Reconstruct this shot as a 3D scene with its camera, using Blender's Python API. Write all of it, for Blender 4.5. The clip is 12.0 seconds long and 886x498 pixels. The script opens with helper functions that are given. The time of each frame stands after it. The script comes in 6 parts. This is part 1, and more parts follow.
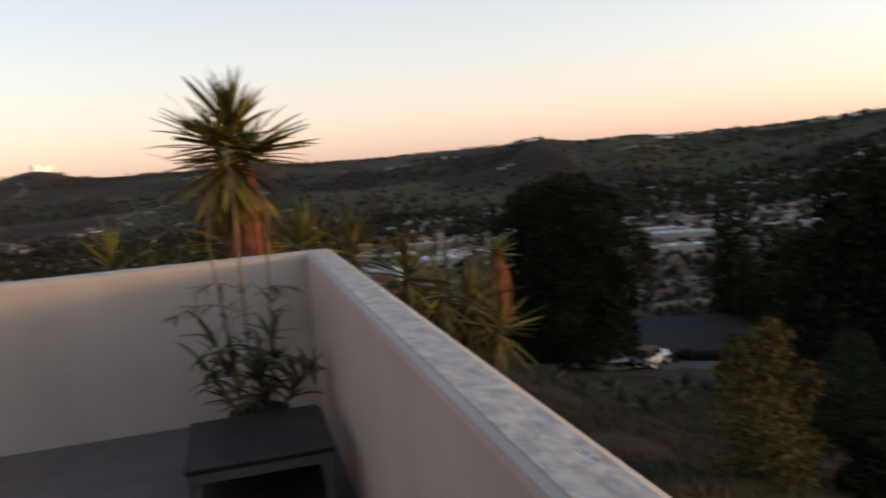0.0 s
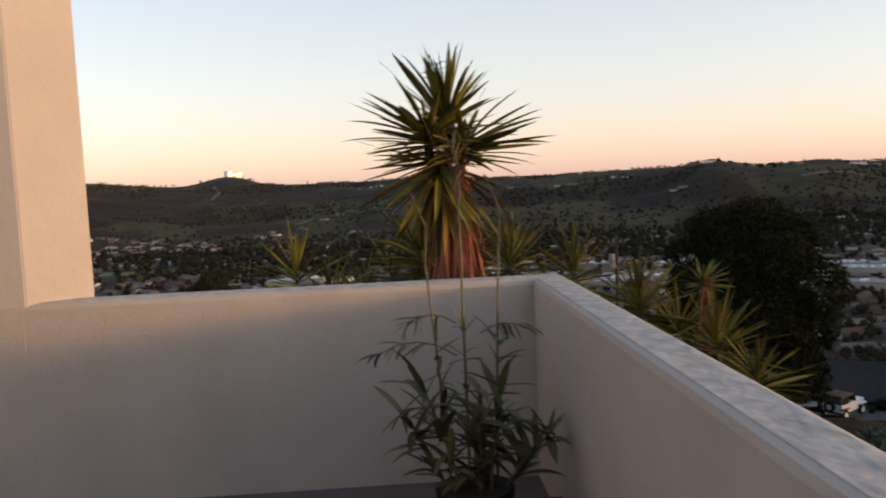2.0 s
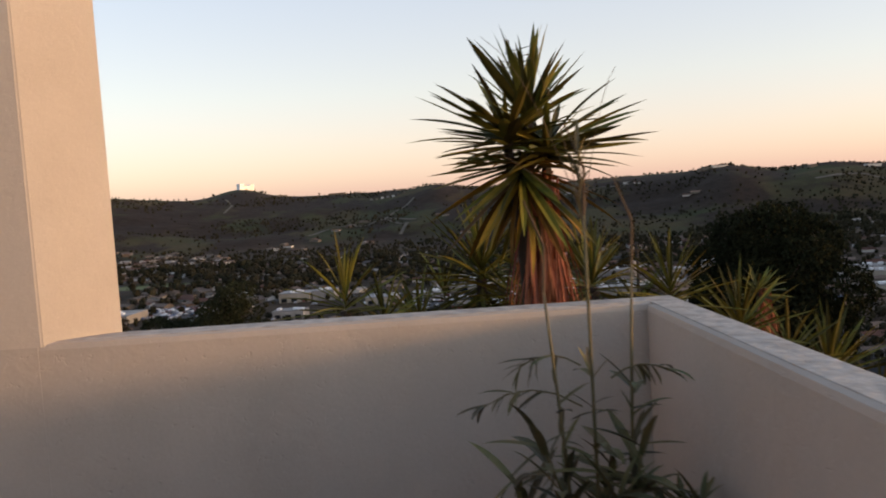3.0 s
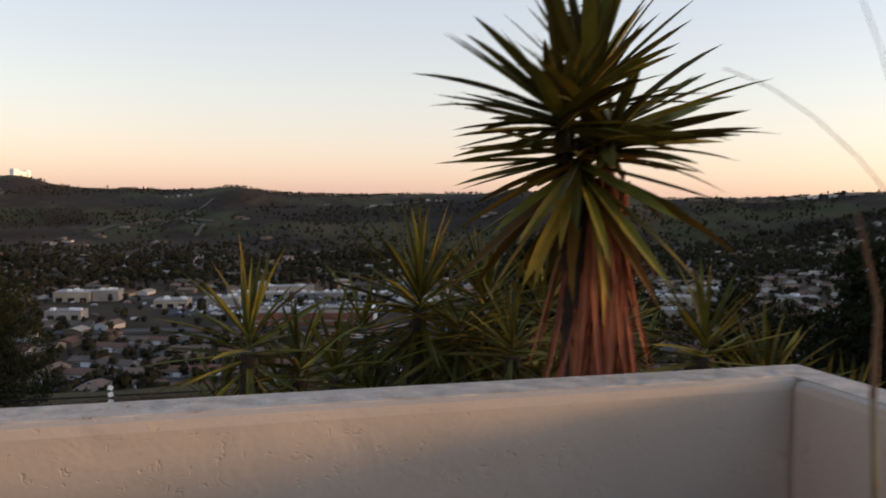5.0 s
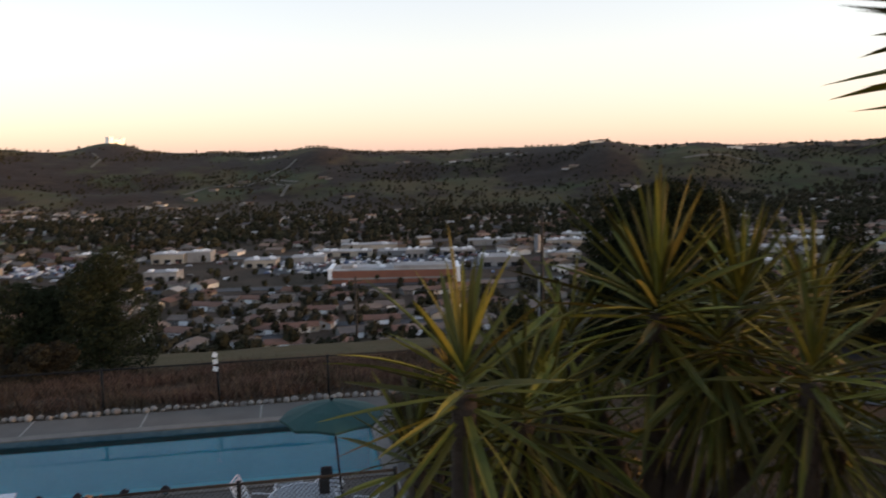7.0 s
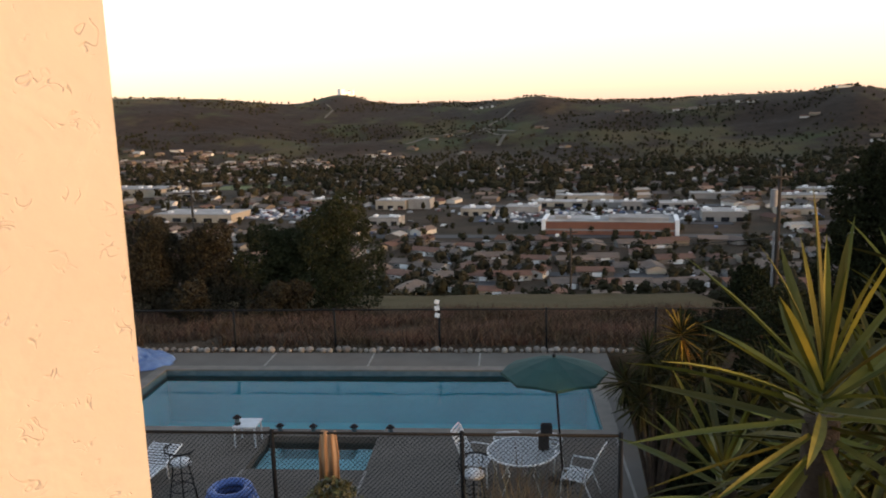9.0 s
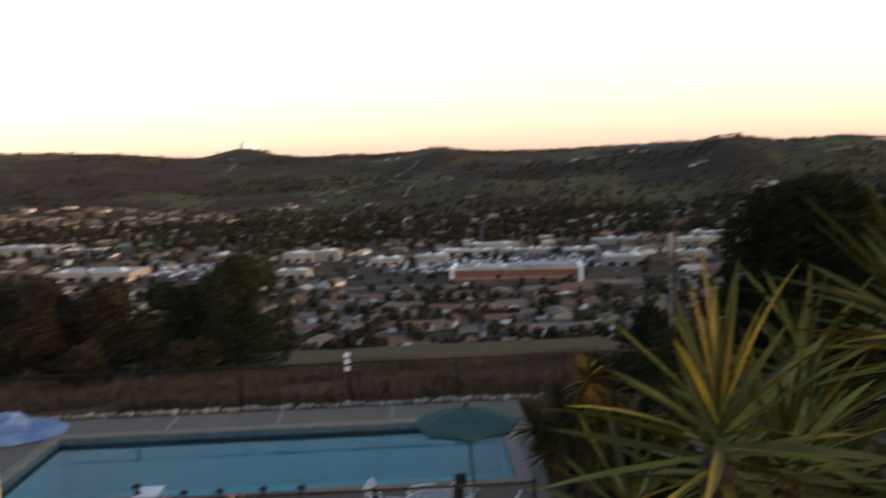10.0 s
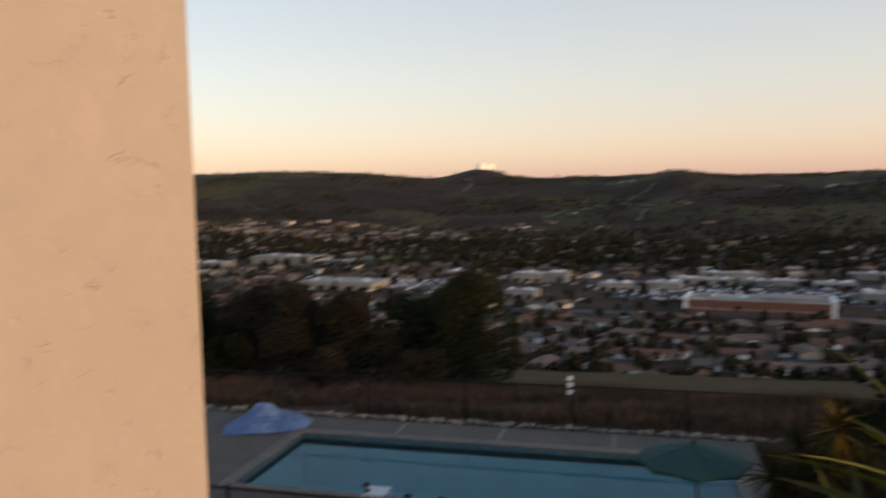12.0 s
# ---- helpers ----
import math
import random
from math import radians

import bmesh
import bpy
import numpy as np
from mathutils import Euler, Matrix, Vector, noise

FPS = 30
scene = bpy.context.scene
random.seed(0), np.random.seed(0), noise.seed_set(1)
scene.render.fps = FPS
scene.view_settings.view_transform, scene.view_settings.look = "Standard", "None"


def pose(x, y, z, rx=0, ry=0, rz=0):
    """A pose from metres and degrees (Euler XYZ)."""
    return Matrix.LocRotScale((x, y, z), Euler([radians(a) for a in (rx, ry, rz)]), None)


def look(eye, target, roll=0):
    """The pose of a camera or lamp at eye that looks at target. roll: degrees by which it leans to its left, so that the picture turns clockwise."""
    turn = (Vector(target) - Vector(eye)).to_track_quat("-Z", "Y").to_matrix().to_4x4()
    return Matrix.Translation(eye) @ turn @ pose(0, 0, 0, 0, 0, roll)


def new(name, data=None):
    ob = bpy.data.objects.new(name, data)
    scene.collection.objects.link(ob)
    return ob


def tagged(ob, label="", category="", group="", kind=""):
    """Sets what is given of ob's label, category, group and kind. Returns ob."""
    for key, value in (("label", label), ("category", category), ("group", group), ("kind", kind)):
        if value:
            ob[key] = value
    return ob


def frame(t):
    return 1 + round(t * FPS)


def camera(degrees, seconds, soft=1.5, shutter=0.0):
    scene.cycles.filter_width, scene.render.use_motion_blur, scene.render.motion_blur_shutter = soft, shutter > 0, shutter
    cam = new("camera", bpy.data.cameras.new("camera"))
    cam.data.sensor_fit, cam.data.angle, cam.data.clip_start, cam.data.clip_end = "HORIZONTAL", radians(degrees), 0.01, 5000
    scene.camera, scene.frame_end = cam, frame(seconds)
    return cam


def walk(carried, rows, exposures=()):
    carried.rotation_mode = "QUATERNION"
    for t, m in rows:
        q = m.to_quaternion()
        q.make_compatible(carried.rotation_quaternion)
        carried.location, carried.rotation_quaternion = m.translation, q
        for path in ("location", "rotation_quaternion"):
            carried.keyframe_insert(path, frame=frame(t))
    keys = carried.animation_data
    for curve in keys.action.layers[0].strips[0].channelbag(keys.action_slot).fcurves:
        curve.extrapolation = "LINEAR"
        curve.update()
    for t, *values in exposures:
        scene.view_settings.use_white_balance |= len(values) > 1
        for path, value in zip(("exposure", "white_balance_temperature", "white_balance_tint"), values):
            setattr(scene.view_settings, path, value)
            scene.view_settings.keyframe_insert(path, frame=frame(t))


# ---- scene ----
cam = camera(59.1, 12.0, soft=1.9, shutter=0.5)
PATH = [
    (0, (-0.46, -5.297, 1.639), (0.054, -3.378, 1.405), -4.5),
    (0.5, (-0.421, -5.013, 1.636), (-0.25, -3.03, 1.431), -3.4),
    (1, (-0.492, -4.764, 1.605), (-0.389, -2.784, 1.34), -2.0),
    (1.2, (-0.569, -4.646, 1.606), (-0.401, -2.669, 1.36), -1.7),
    (1.5, (-0.653, -4.47, 1.611), (-0.438, -2.495, 1.38), -4.2),
    (2, (-0.69, -4.06, 1.588), (-0.58, -2.07, 1.421), -2.5),
    (2.5, (-0.792, -3.709, 1.587), (-0.759, -1.721, 1.379), -1.9),
    (3, (-1.007, -3.361, 1.599), (-0.927, -1.368, 1.457), -3.5),
    (3.2, (-1.071, -3.226, 1.6), (-0.978, -1.237, 1.416), -3.1),
    (4.8, (-1.589, -1.996, 1.594), (-0.97, -0.098, 1.479), -0.1),
    (5, (-1.622, -1.852, 1.571), (-1.044, 0.058, 1.444), 0.9),
    (5.5, (-1.654, -1.458, 1.573), (-1.137, 0.464, 1.376), -0.5),
    (6, (-1.756, -1.091, 1.572), (-1.157, 0.813, 1.451), -0.3),
    (6.5, (-1.882, -0.884, 1.64), (-1.253, 1.008, 1.485), -0.3),
    (6.7, (-1.902, -0.814, 1.63), (-1.41, 1.115, 1.432), -1.5),
    (8.3, (-2.175, -0.150, 1.610), (-1.970, 1.811, 1.272), -0.3),
    (8.5, (-2.172, -0.150, 1.610), (-2.063, 1.815, 1.252), -0.2),
    (9, (-2.157, -0.150, 1.610), (-2.325, 1.811, 1.255), -1.5),
    (9.5, (-2.136, -0.150, 1.610), (-2.306, 1.811, 1.258), -2.2),
    (10, (-2.142, -0.150, 1.610), (-2.074, 1.836, 1.376), -2.1),
    (10.5, (-2.135, -0.150, 1.610), (-1.699, 1.800, 1.510), 0.2),
    (11, (-2.132, -0.150, 1.610), (-1.577, 1.771, 1.537), -0.8),
    (11.5, (-2.125, -0.150, 1.610), (-2.084, 1.848, 1.544), -2.1),
    (12, (-2.117, -0.150, 1.610), (-2.625, 1.777, 1.447), -1.2),
]
EXPOSURES = [(0, 0.9, 6350, 17), (3.2, 0.88, 6350, 17), (5.5, 0.82, 6350, 17), (6.7, 1.05, 6350, 17), (8.3, 1.34, 6750, 15), (9.0, 1.46, 6850, 14), (9.7, 1.36, 6750, 15), (10.5, 1.05, 6350, 17), (12, 0.66, 6550, 16)]
walk(cam, [(t, look(eye, target, roll)) for t, eye, target, roll in PATH], EXPOSURES)

# ---- world, sun ----
SUN_TURN, SUN_UP = 108.0, 9.0     # degrees to the right of straight ahead (+y), and above the horizon
world = bpy.data.worlds.new("dusk")
scene.world = world
world.use_nodes = True
wn, wl = world.node_tree.nodes, world.node_tree.links
sky = wn.new("ShaderNodeTexSky")
sky.sky_type, sky.sun_disc = "NISHITA", False
sky.sun_elevation, sky.sun_rotation = radians(SUN_UP), radians(SUN_TURN)
sky.altitude, sky.air_density, sky.dust_density, sky.ozone_density = 200, 1.0, 1.2, 0.7
# Haze painted over the clear dusk sky: rosy low, paler and bluer higher up.
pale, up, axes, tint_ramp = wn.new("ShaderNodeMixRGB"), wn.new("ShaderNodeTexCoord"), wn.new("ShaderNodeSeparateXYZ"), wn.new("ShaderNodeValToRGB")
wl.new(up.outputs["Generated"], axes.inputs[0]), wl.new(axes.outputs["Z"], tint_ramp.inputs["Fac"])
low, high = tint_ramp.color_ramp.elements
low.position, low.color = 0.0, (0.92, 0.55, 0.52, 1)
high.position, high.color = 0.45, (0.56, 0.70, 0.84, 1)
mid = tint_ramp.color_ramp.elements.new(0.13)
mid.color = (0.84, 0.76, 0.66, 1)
# The zenith is darkened so level surfaces below get less light.
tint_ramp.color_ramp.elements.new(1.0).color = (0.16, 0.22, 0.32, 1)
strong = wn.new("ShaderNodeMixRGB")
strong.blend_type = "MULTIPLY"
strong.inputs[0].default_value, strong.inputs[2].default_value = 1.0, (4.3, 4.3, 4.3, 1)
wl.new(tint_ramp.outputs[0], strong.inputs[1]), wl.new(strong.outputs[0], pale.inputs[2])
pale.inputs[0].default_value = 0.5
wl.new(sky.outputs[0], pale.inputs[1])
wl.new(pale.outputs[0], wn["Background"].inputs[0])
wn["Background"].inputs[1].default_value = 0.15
sun = new("sun", bpy.data.lights.new("sun", "SUN"))
sun.data.energy, sun.data.angle, sun.data.color = 2.9, radians(9), (1.0, 0.57, 0.24)
a, b = radians(SUN_TURN), radians(3.4)
sun.matrix_world = look((math.sin(a) * math.cos(b) * 50, math.cos(a) * math.cos(b) * 50, math.sin(b) * 50), (0, 0, 0))

# ---- helpers ----
rng = np.random.default_rng(7)
rnd = random.Random(5)


def material(name, color, color2=None, scale=4.0, rough=0.8, bump=0.2, fine=60.0, metal=0.0, vary=None, amount=0.5, depth=0.004, spec=0.4):
    """A surface of two colours mixed by broad stains, with fine grain in value and relief. vary: 'object' or 'island' shifts the value piece by piece."""
    m = bpy.data.materials.new(name)
    m.use_nodes = True
    n, l = m.node_tree.nodes, m.node_tree.links
    p = n["Principled BSDF"]
    p.inputs["Roughness"].default_value, p.inputs["Metallic"].default_value = rough, metal
    p.inputs["Specular IOR Level"].default_value = spec
    geo = n.new("ShaderNodeNewGeometry")
    broad = n.new("ShaderNodeTexNoise")
    broad.inputs["Scale"].default_value, broad.inputs["Detail"].default_value = scale, 5
    grain = n.new("ShaderNodeTexNoise")
    grain.inputs["Scale"].default_value, grain.inputs["Detail"].default_value = fine, 4
    for t in (broad, grain):
        l.new(geo.outputs["Position"], t.inputs["Vector"])
    ramp = n.new("ShaderNodeValToRGB")
    ramp.color_ramp.elements[0].position, ramp.color_ramp.elements[1].position = 0.35, 0.68
    ramp.color_ramp.elements[0].color = (*color, 1)
    ramp.color_ramp.elements[1].color = (*(color2 or [c * 0.75 for c in color]), 1)
    l.new(broad.outputs["Fac"], ramp.inputs["Fac"])
    hsv = n.new("ShaderNodeHueSaturation")
    l.new(ramp.outputs["Color"], hsv.inputs["Color"])
    span = n.new("ShaderNodeMapRange")
    span.inputs["To Min"].default_value, span.inputs["To Max"].default_value = 1 - 0.25 * amount, 1 + 0.25 * amount
    l.new(grain.outputs["Fac"], span.inputs["Value"])
    last = span.outputs["Result"]
    if vary:
        src = n.new("ShaderNodeObjectInfo").outputs["Random"] if vary == "object" else geo.outputs["Random Per Island"]
        v = n.new("ShaderNodeMapRange")
        v.inputs["To Min"].default_value, v.inputs["To Max"].default_value = 1 - amount, 1 + amount
        l.new(src, v.inputs["Value"])
        mul = n.new("ShaderNodeMath")
        mul.operation = "MULTIPLY"
        l.new(last, mul.inputs[0]), l.new(v.outputs["Result"], mul.inputs[1])
        last = mul.outputs[0]
        hue = n.new("ShaderNodeMapRange")
        hue.inputs["To Min"].default_value, hue.inputs["To Max"].default_value = 0.5 - 0.04 * amount, 0.5 + 0.03 * amount
        l.new(src, hue.inputs["Value"])
        l.new(hue.outputs["Result"], hsv.inputs["Hue"])
    l.new(last, hsv.inputs["Value"])
    l.new(hsv.outputs["Color"], p.inputs["Base Color"])
    if bump:
        bm_ = n.new("ShaderNodeBump")
        bm_.inputs["Strength"].default_value, bm_.inputs["Distance"].default_value = bump, depth
        l.new(grain.outputs["Fac"], bm_.inputs["Height"])
        l.new(bm_.outputs["Normal"], p.inputs["Normal"])
    return m


def pieces_material(name, colors, rough=0.9, spec=0.2):
    """One colour out of a few for each separate piece of a mesh, with a little grain."""
    m = material(name, colors[0], rough=rough, bump=0, vary="island", amount=0.25, scale=0.4, fine=3, spec=spec)
    n, l = m.node_tree.nodes, m.node_tree.links
    geo = n["Geometry"]
    ramp = n["Color Ramp"]
    ramp.color_ramp.interpolation = "CONSTANT"
    e = ramp.color_ramp.elements
    while len(e) < len(colors):
        e.new(0.5)
    for i, c in enumerate(colors):
        e[i].position, e[i].color = i / len(colors), (*c, 1)
    l.new(geo.outputs["Random Per Island"], ramp.inputs["Fac"])
    return m


def finish(name, bm, mat, smooth=False):
    me = bpy.data.meshes.new(name)
    bmesh.ops.recalc_face_normals(bm, faces=bm.faces)
    bm.to_mesh(me)
    bm.free()
    if mat:
        me.materials.append(mat)
    if smooth:
        for p in me.polygons:
            p.use_smooth = True
    return me


def part(name, bm, mat, parent=None, label="", smooth=False):
    me = finish(name, bm, mat, smooth) if isinstance(bm, bmesh.types.BMesh) else bm
    ob = new(name, me)
    ob.parent = parent
    return tagged(ob, label)


def thing(name, loc, label, category, group="", kind="", turn=0):
    ob = new(name)
    ob.empty_display_size = 0.2
    ob.matrix_basis = pose(*loc, 0, 0, turn)
    return tagged(ob, label, category, group, kind)


def mesh_of(name, verts, faces, mat, smooth=False):
    me = bpy.data.meshes.new(name)
    me.from_pydata([tuple(v) for v in verts], [], faces)
    me.materials.append(mat)
    if smooth:
        me.polygons.foreach_set("use_smooth", [True] * len(me.polygons))
    return me


def box(bm, c, s, turn=0.0, bevel=0.0, tilt=None):
    m = Matrix.Translation(c) @ Matrix.Rotation(radians(turn), 4, "Z")
    if tilt:
        m = m @ tilt
    g = bmesh.ops.create_cube(bm, size=1, matrix=m @ Matrix.Diagonal((*s, 1)))
    if bevel:
        es = list({e for v in g["verts"] for e in v.link_edges})
        bmesh.ops.bevel(bm, geom=es, offset=bevel, segments=2, affect="EDGES", profile=0.6)


def rod(bm, p, q, r, r2=None, n=8):
    p, q = Vector(p), Vector(q)
    d = q - p
    m = Matrix.Translation((p + q) / 2) @ d.to_track_quat("Z", "Y").to_matrix().to_4x4()
    bmesh.ops.create_cone(bm, cap_ends=True, segments=n, radius1=r, radius2=r if r2 is None else r2, depth=d.length, matrix=m)


def pipe(bm, pts, r, n=6, r2=None):
    """A bent tube through pts."""
    pts = [Vector(p) for p in pts]
    rings = []
    for i, p in enumerate(pts):
        d = (pts[min(i + 1, len(pts) - 1)] - pts[max(i - 1, 0)]).normalized()
        s = d.cross(Vector((0, 0, 1)) if abs(d.z) < 0.95 else Vector((1, 0, 0))).normalized()
        u = s.cross(d)
        k = r if r2 is None else r + (r2 - r) * i / (len(pts) - 1)
        rings.append([bm.verts.new(p + (s * math.cos(2 * math.pi * j / n) + u * math.sin(2 * math.pi * j / n)) * k) for j in range(n)])
    for a_, b_ in zip(rings, rings[1:]):
        for j in range(n):
            bm.faces.new((a_[j], a_[(j + 1) % n], b_[(j + 1) % n], b_[j]))
    bm.faces.new(rings[0]), bm.faces.new(rings[-1])


def smooth_step(a_, b_, v):
    t = np.clip((v - a_) / (b_ - a_), 0, 1)
    return t * t * (3 - 2 * t)


# ---- materials ----
stucco = material("stucco", (0.48, 0.415, 0.35), (0.42, 0.362, 0.305), scale=1.6, rough=0.92, bump=0.16, fine=55, amount=0.25, depth=0.006, spec=0.2)
fine_stucco = material("fine_stucco", (0.56, 0.49, 0.415), (0.50, 0.435, 0.365), scale=2.4, rough=0.92, bump=0.12, fine=90, amount=0.2, depth=0.003, spec=0.2)
cap_paint = material("cap_paint", (0.50, 0.455, 0.405), (0.34, 0.305, 0.268), scale=14, rough=0.85, bump=0.9, fine=26, amount=0.6, depth=0.010, spec=0.2)
terrace_grey = material("terrace_grey", (0.135, 0.112, 0.102), (0.10, 0.085, 0.078), scale=3, rough=0.8, bump=0.2, fine=80)
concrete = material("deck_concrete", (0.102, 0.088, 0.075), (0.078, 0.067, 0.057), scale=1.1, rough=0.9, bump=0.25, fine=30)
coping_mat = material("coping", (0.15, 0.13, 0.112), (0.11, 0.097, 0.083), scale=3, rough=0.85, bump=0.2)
plaster_blue = material("pool_plaster", (0.050, 0.44, 0.485), (0.042, 0.385, 0.435), scale=0.8, rough=0.7, bump=0.1, fine=8)
spa_plaster = material("spa_plaster", (0.15, 0.36, 0.39), (0.12, 0.31, 0.34), scale=0.8, rough=0.7, bump=0.1, fine=8)
black_metal = material("black_metal", (0.012, 0.012, 0.013), rough=0.6, bump=0.1, spec=0.12)
white_metal = material("white_paint_metal", (0.75, 0.76, 0.78), (0.68, 0.69, 0.70), rough=0.45, bump=0.05, amount=0.15)
white_strap = material("white_vinyl", (0.50, 0.53, 0.56), (0.42, 0.45, 0.48), scale=9, rough=0.55, bump=0.1, amount=0.2)
leaf_mat = material("yucca_leaf", (0.060, 0.066, 0.012), (0.140, 0.112, 0.016), scale=6, rough=0.6, bump=0.15, fine=40, vary="object", amount=0.5, spec=0.2)
dead_mat = material("dead_leaf", (0.40, 0.14, 0.066), (0.16, 0.055, 0.028), scale=9, rough=0.85, bump=0.3, fine=60, vary="object", amount=0.4)
bark = material("bark", (0.055, 0.038, 0.026), (0.035, 0.025, 0.018), scale=9, rough=0.95, bump=0.8, fine=40, depth=0.02)
pole_wood = material("pole_wood", (0.035, 0.029, 0.024), (0.022, 0.018, 0.015), scale=3, rough=0.9, bump=0.5)
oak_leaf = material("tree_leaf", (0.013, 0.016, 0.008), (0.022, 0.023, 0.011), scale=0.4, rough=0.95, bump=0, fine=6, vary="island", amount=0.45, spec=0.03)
pine_leaf = material("pine_leaf", (0.023, 0.027, 0.014), (0.035, 0.037, 0.019), scale=0.5, rough=0.95, bump=0, fine=6, vary="island", amount=0.45, spec=0.03)
wood_leaf = material("woodland_leaf", (0.024, 0.024, 0.014), (0.037, 0.032, 0.021), scale=0.01, rough=0.95, bump=0, fine=0.4, vary="island", amount=0.3, spec=0.03)
stone_mat = material("river_stone", (0.25, 0.225, 0.20), (0.14, 0.125, 0.11), scale=5, rough=0.85, bump=0.3, vary="object", amount=0.3)
asphalt = material("asphalt", (0.055, 0.053, 0.055), (0.04, 0.04, 0.042), scale=0.6, rough=0.9, bump=0.2)
green_cloth = material("green_canvas", (0.008, 0.046, 0.042), (0.007, 0.038, 0.035), scale=3, rough=0.85, bump=0.2, fine=120, amount=0.2)
shrub_leaf = material("shrub_leaf", (0.042, 0.042, 0.014), (0.10, 0.055, 0.02), scale=1.3, rough=0.95, bump=0, fine=9, vary="island", amount=0.5, spec=0.03)
brown_leaf = material("brown_leaf", (0.028, 0.025, 0.017), (0.040, 0.033, 0.022), scale=0.6, rough=0.95, bump=0, fine=6, vary="island", amount=0.5, spec=0.03)
dry_grass = material("dry_grass", (0.125, 0.070, 0.048), (0.062, 0.045, 0.027), scale=0.35, rough=0.95, bump=0, fine=4, vary="island", amount=0.5, spec=0.03)


def land_material():
    """Hill grass broken by dark brush, with lawn, dry slope and bare ground where they lie."""
    m = bpy.data.materials.new("land")
    m.use_nodes = True
    n, l = m.node_tree.nodes, m.node_tree.links
    p = n["Principled BSDF"]
    p.inputs["Roughness"].default_value, p.inputs["Specular IOR Level"].default_value = 0.95, 0.1
    geo = n.new("ShaderNodeNewGeometry")
    sep = n.new("ShaderNodeSeparateXYZ")
    l.new(geo.outputs["Position"], sep.inputs[0])

    drawn = n.new("ShaderNodeVectorMath")     # broad patches run up and down the slopes
    drawn.operation = "MULTIPLY"
    drawn.inputs[1].default_value = (1.0, 0.5, 2.0)
    l.new(geo.outputs["Position"], drawn.inputs[0])

    def noise_of(scale, detail=6, rough=0.6):
        t = n.new("ShaderNodeTexNoise")
        t.inputs["Scale"].default_value, t.inputs["Detail"].default_value, t.inputs["Roughness"].default_value = scale, detail, rough
        l.new(geo.outputs["Position"] if scale > 0.02 else drawn.outputs[0], t.inputs["Vector"])
        return t.outputs["Fac"]

    def ramp_of(src, lo, hi, c0=(0, 0, 0), c1=(1, 1, 1)):
        r = n.new("ShaderNodeValToRGB")
        r.color_ramp.elements[0].position, r.color_ramp.elements[1].position = lo, hi
        r.color_ramp.elements[0].color, r.color_ramp.elements[1].color = (*c0, 1), (*c1, 1)
        l.new(src, r.inputs["Fac"])
        return r.outputs["Color"]

    def mixed(fac, x, y):
        k = n.new("ShaderNodeMixRGB")
        l.new(fac, k.inputs[0]), l.new(x, k.inputs[1]), l.new(y, k.inputs[2])
        return k.outputs[0]

    def span_of(src, lo, hi):
        r = n.new("ShaderNodeMapRange")
        r.inputs["From Min"].default_value, r.inputs["From Max"].default_value = lo, hi
        l.new(src, r.inputs["Value"])
        return r.outputs["Result"]

    grass = ramp_of(noise_of(0.0065, 5), 0.36, 0.62, (0.034, 0.042, 0.014), (0.070, 0.050, 0.022))
    brush = ramp_of(noise_of(0.05, 7, 0.7), 0.35, 0.68, (0.017, 0.011, 0.0075), (0.040, 0.026, 0.017))
    far = mixed(ramp_of(noise_of(0.0048, 9, 0.66), 0.485, 0.565), brush, grass)
    town = ramp_of(noise_of(0.03, 5), 0.35, 0.65, (0.036, 0.028, 0.018), (0.068, 0.045, 0.031))
    land = mixed(span_of(sep.outputs["Z"], -74.0, -66.0), town, far)
    dry = ramp_of(noise_of(0.5, 7), 0.3, 0.7, (0.056, 0.030, 0.017), (0.026, 0.022, 0.011))
    lawn = ramp_of(noise_of(0.8, 6), 0.3, 0.7, (0.060, 0.049, 0.021), (0.086, 0.061, 0.030))
    near = mixed(span_of(sep.outputs["Y"], 36.0, 41.0), dry, lawn)
    right = n.new("ShaderNodeMath")
    right.operation = "MULTIPLY_ADD"
    right.inputs[1].default_value = -0.15
    l.new(sep.outputs["Y"], right.inputs[0]), l.new(sep.outputs["X"], right.inputs[2])
    near = mixed(span_of(right.outputs[0], 2.0, 6.0), near, dry)
    land = mixed(span_of(sep.outputs["Y"], 70.0, 62.0), land, near)
    l.new(land, p.inputs["Base Color"])
    bm_ = n.new("ShaderNodeBump")
    bm_.inputs["Strength"].default_value, bm_.inputs["Distance"].default_value = 0.6, 0.3
    l.new(noise_of(1.5, 6), bm_.inputs["Height"])
    l.new(bm_.outputs["Normal"], p.inputs["Normal"])
    return m


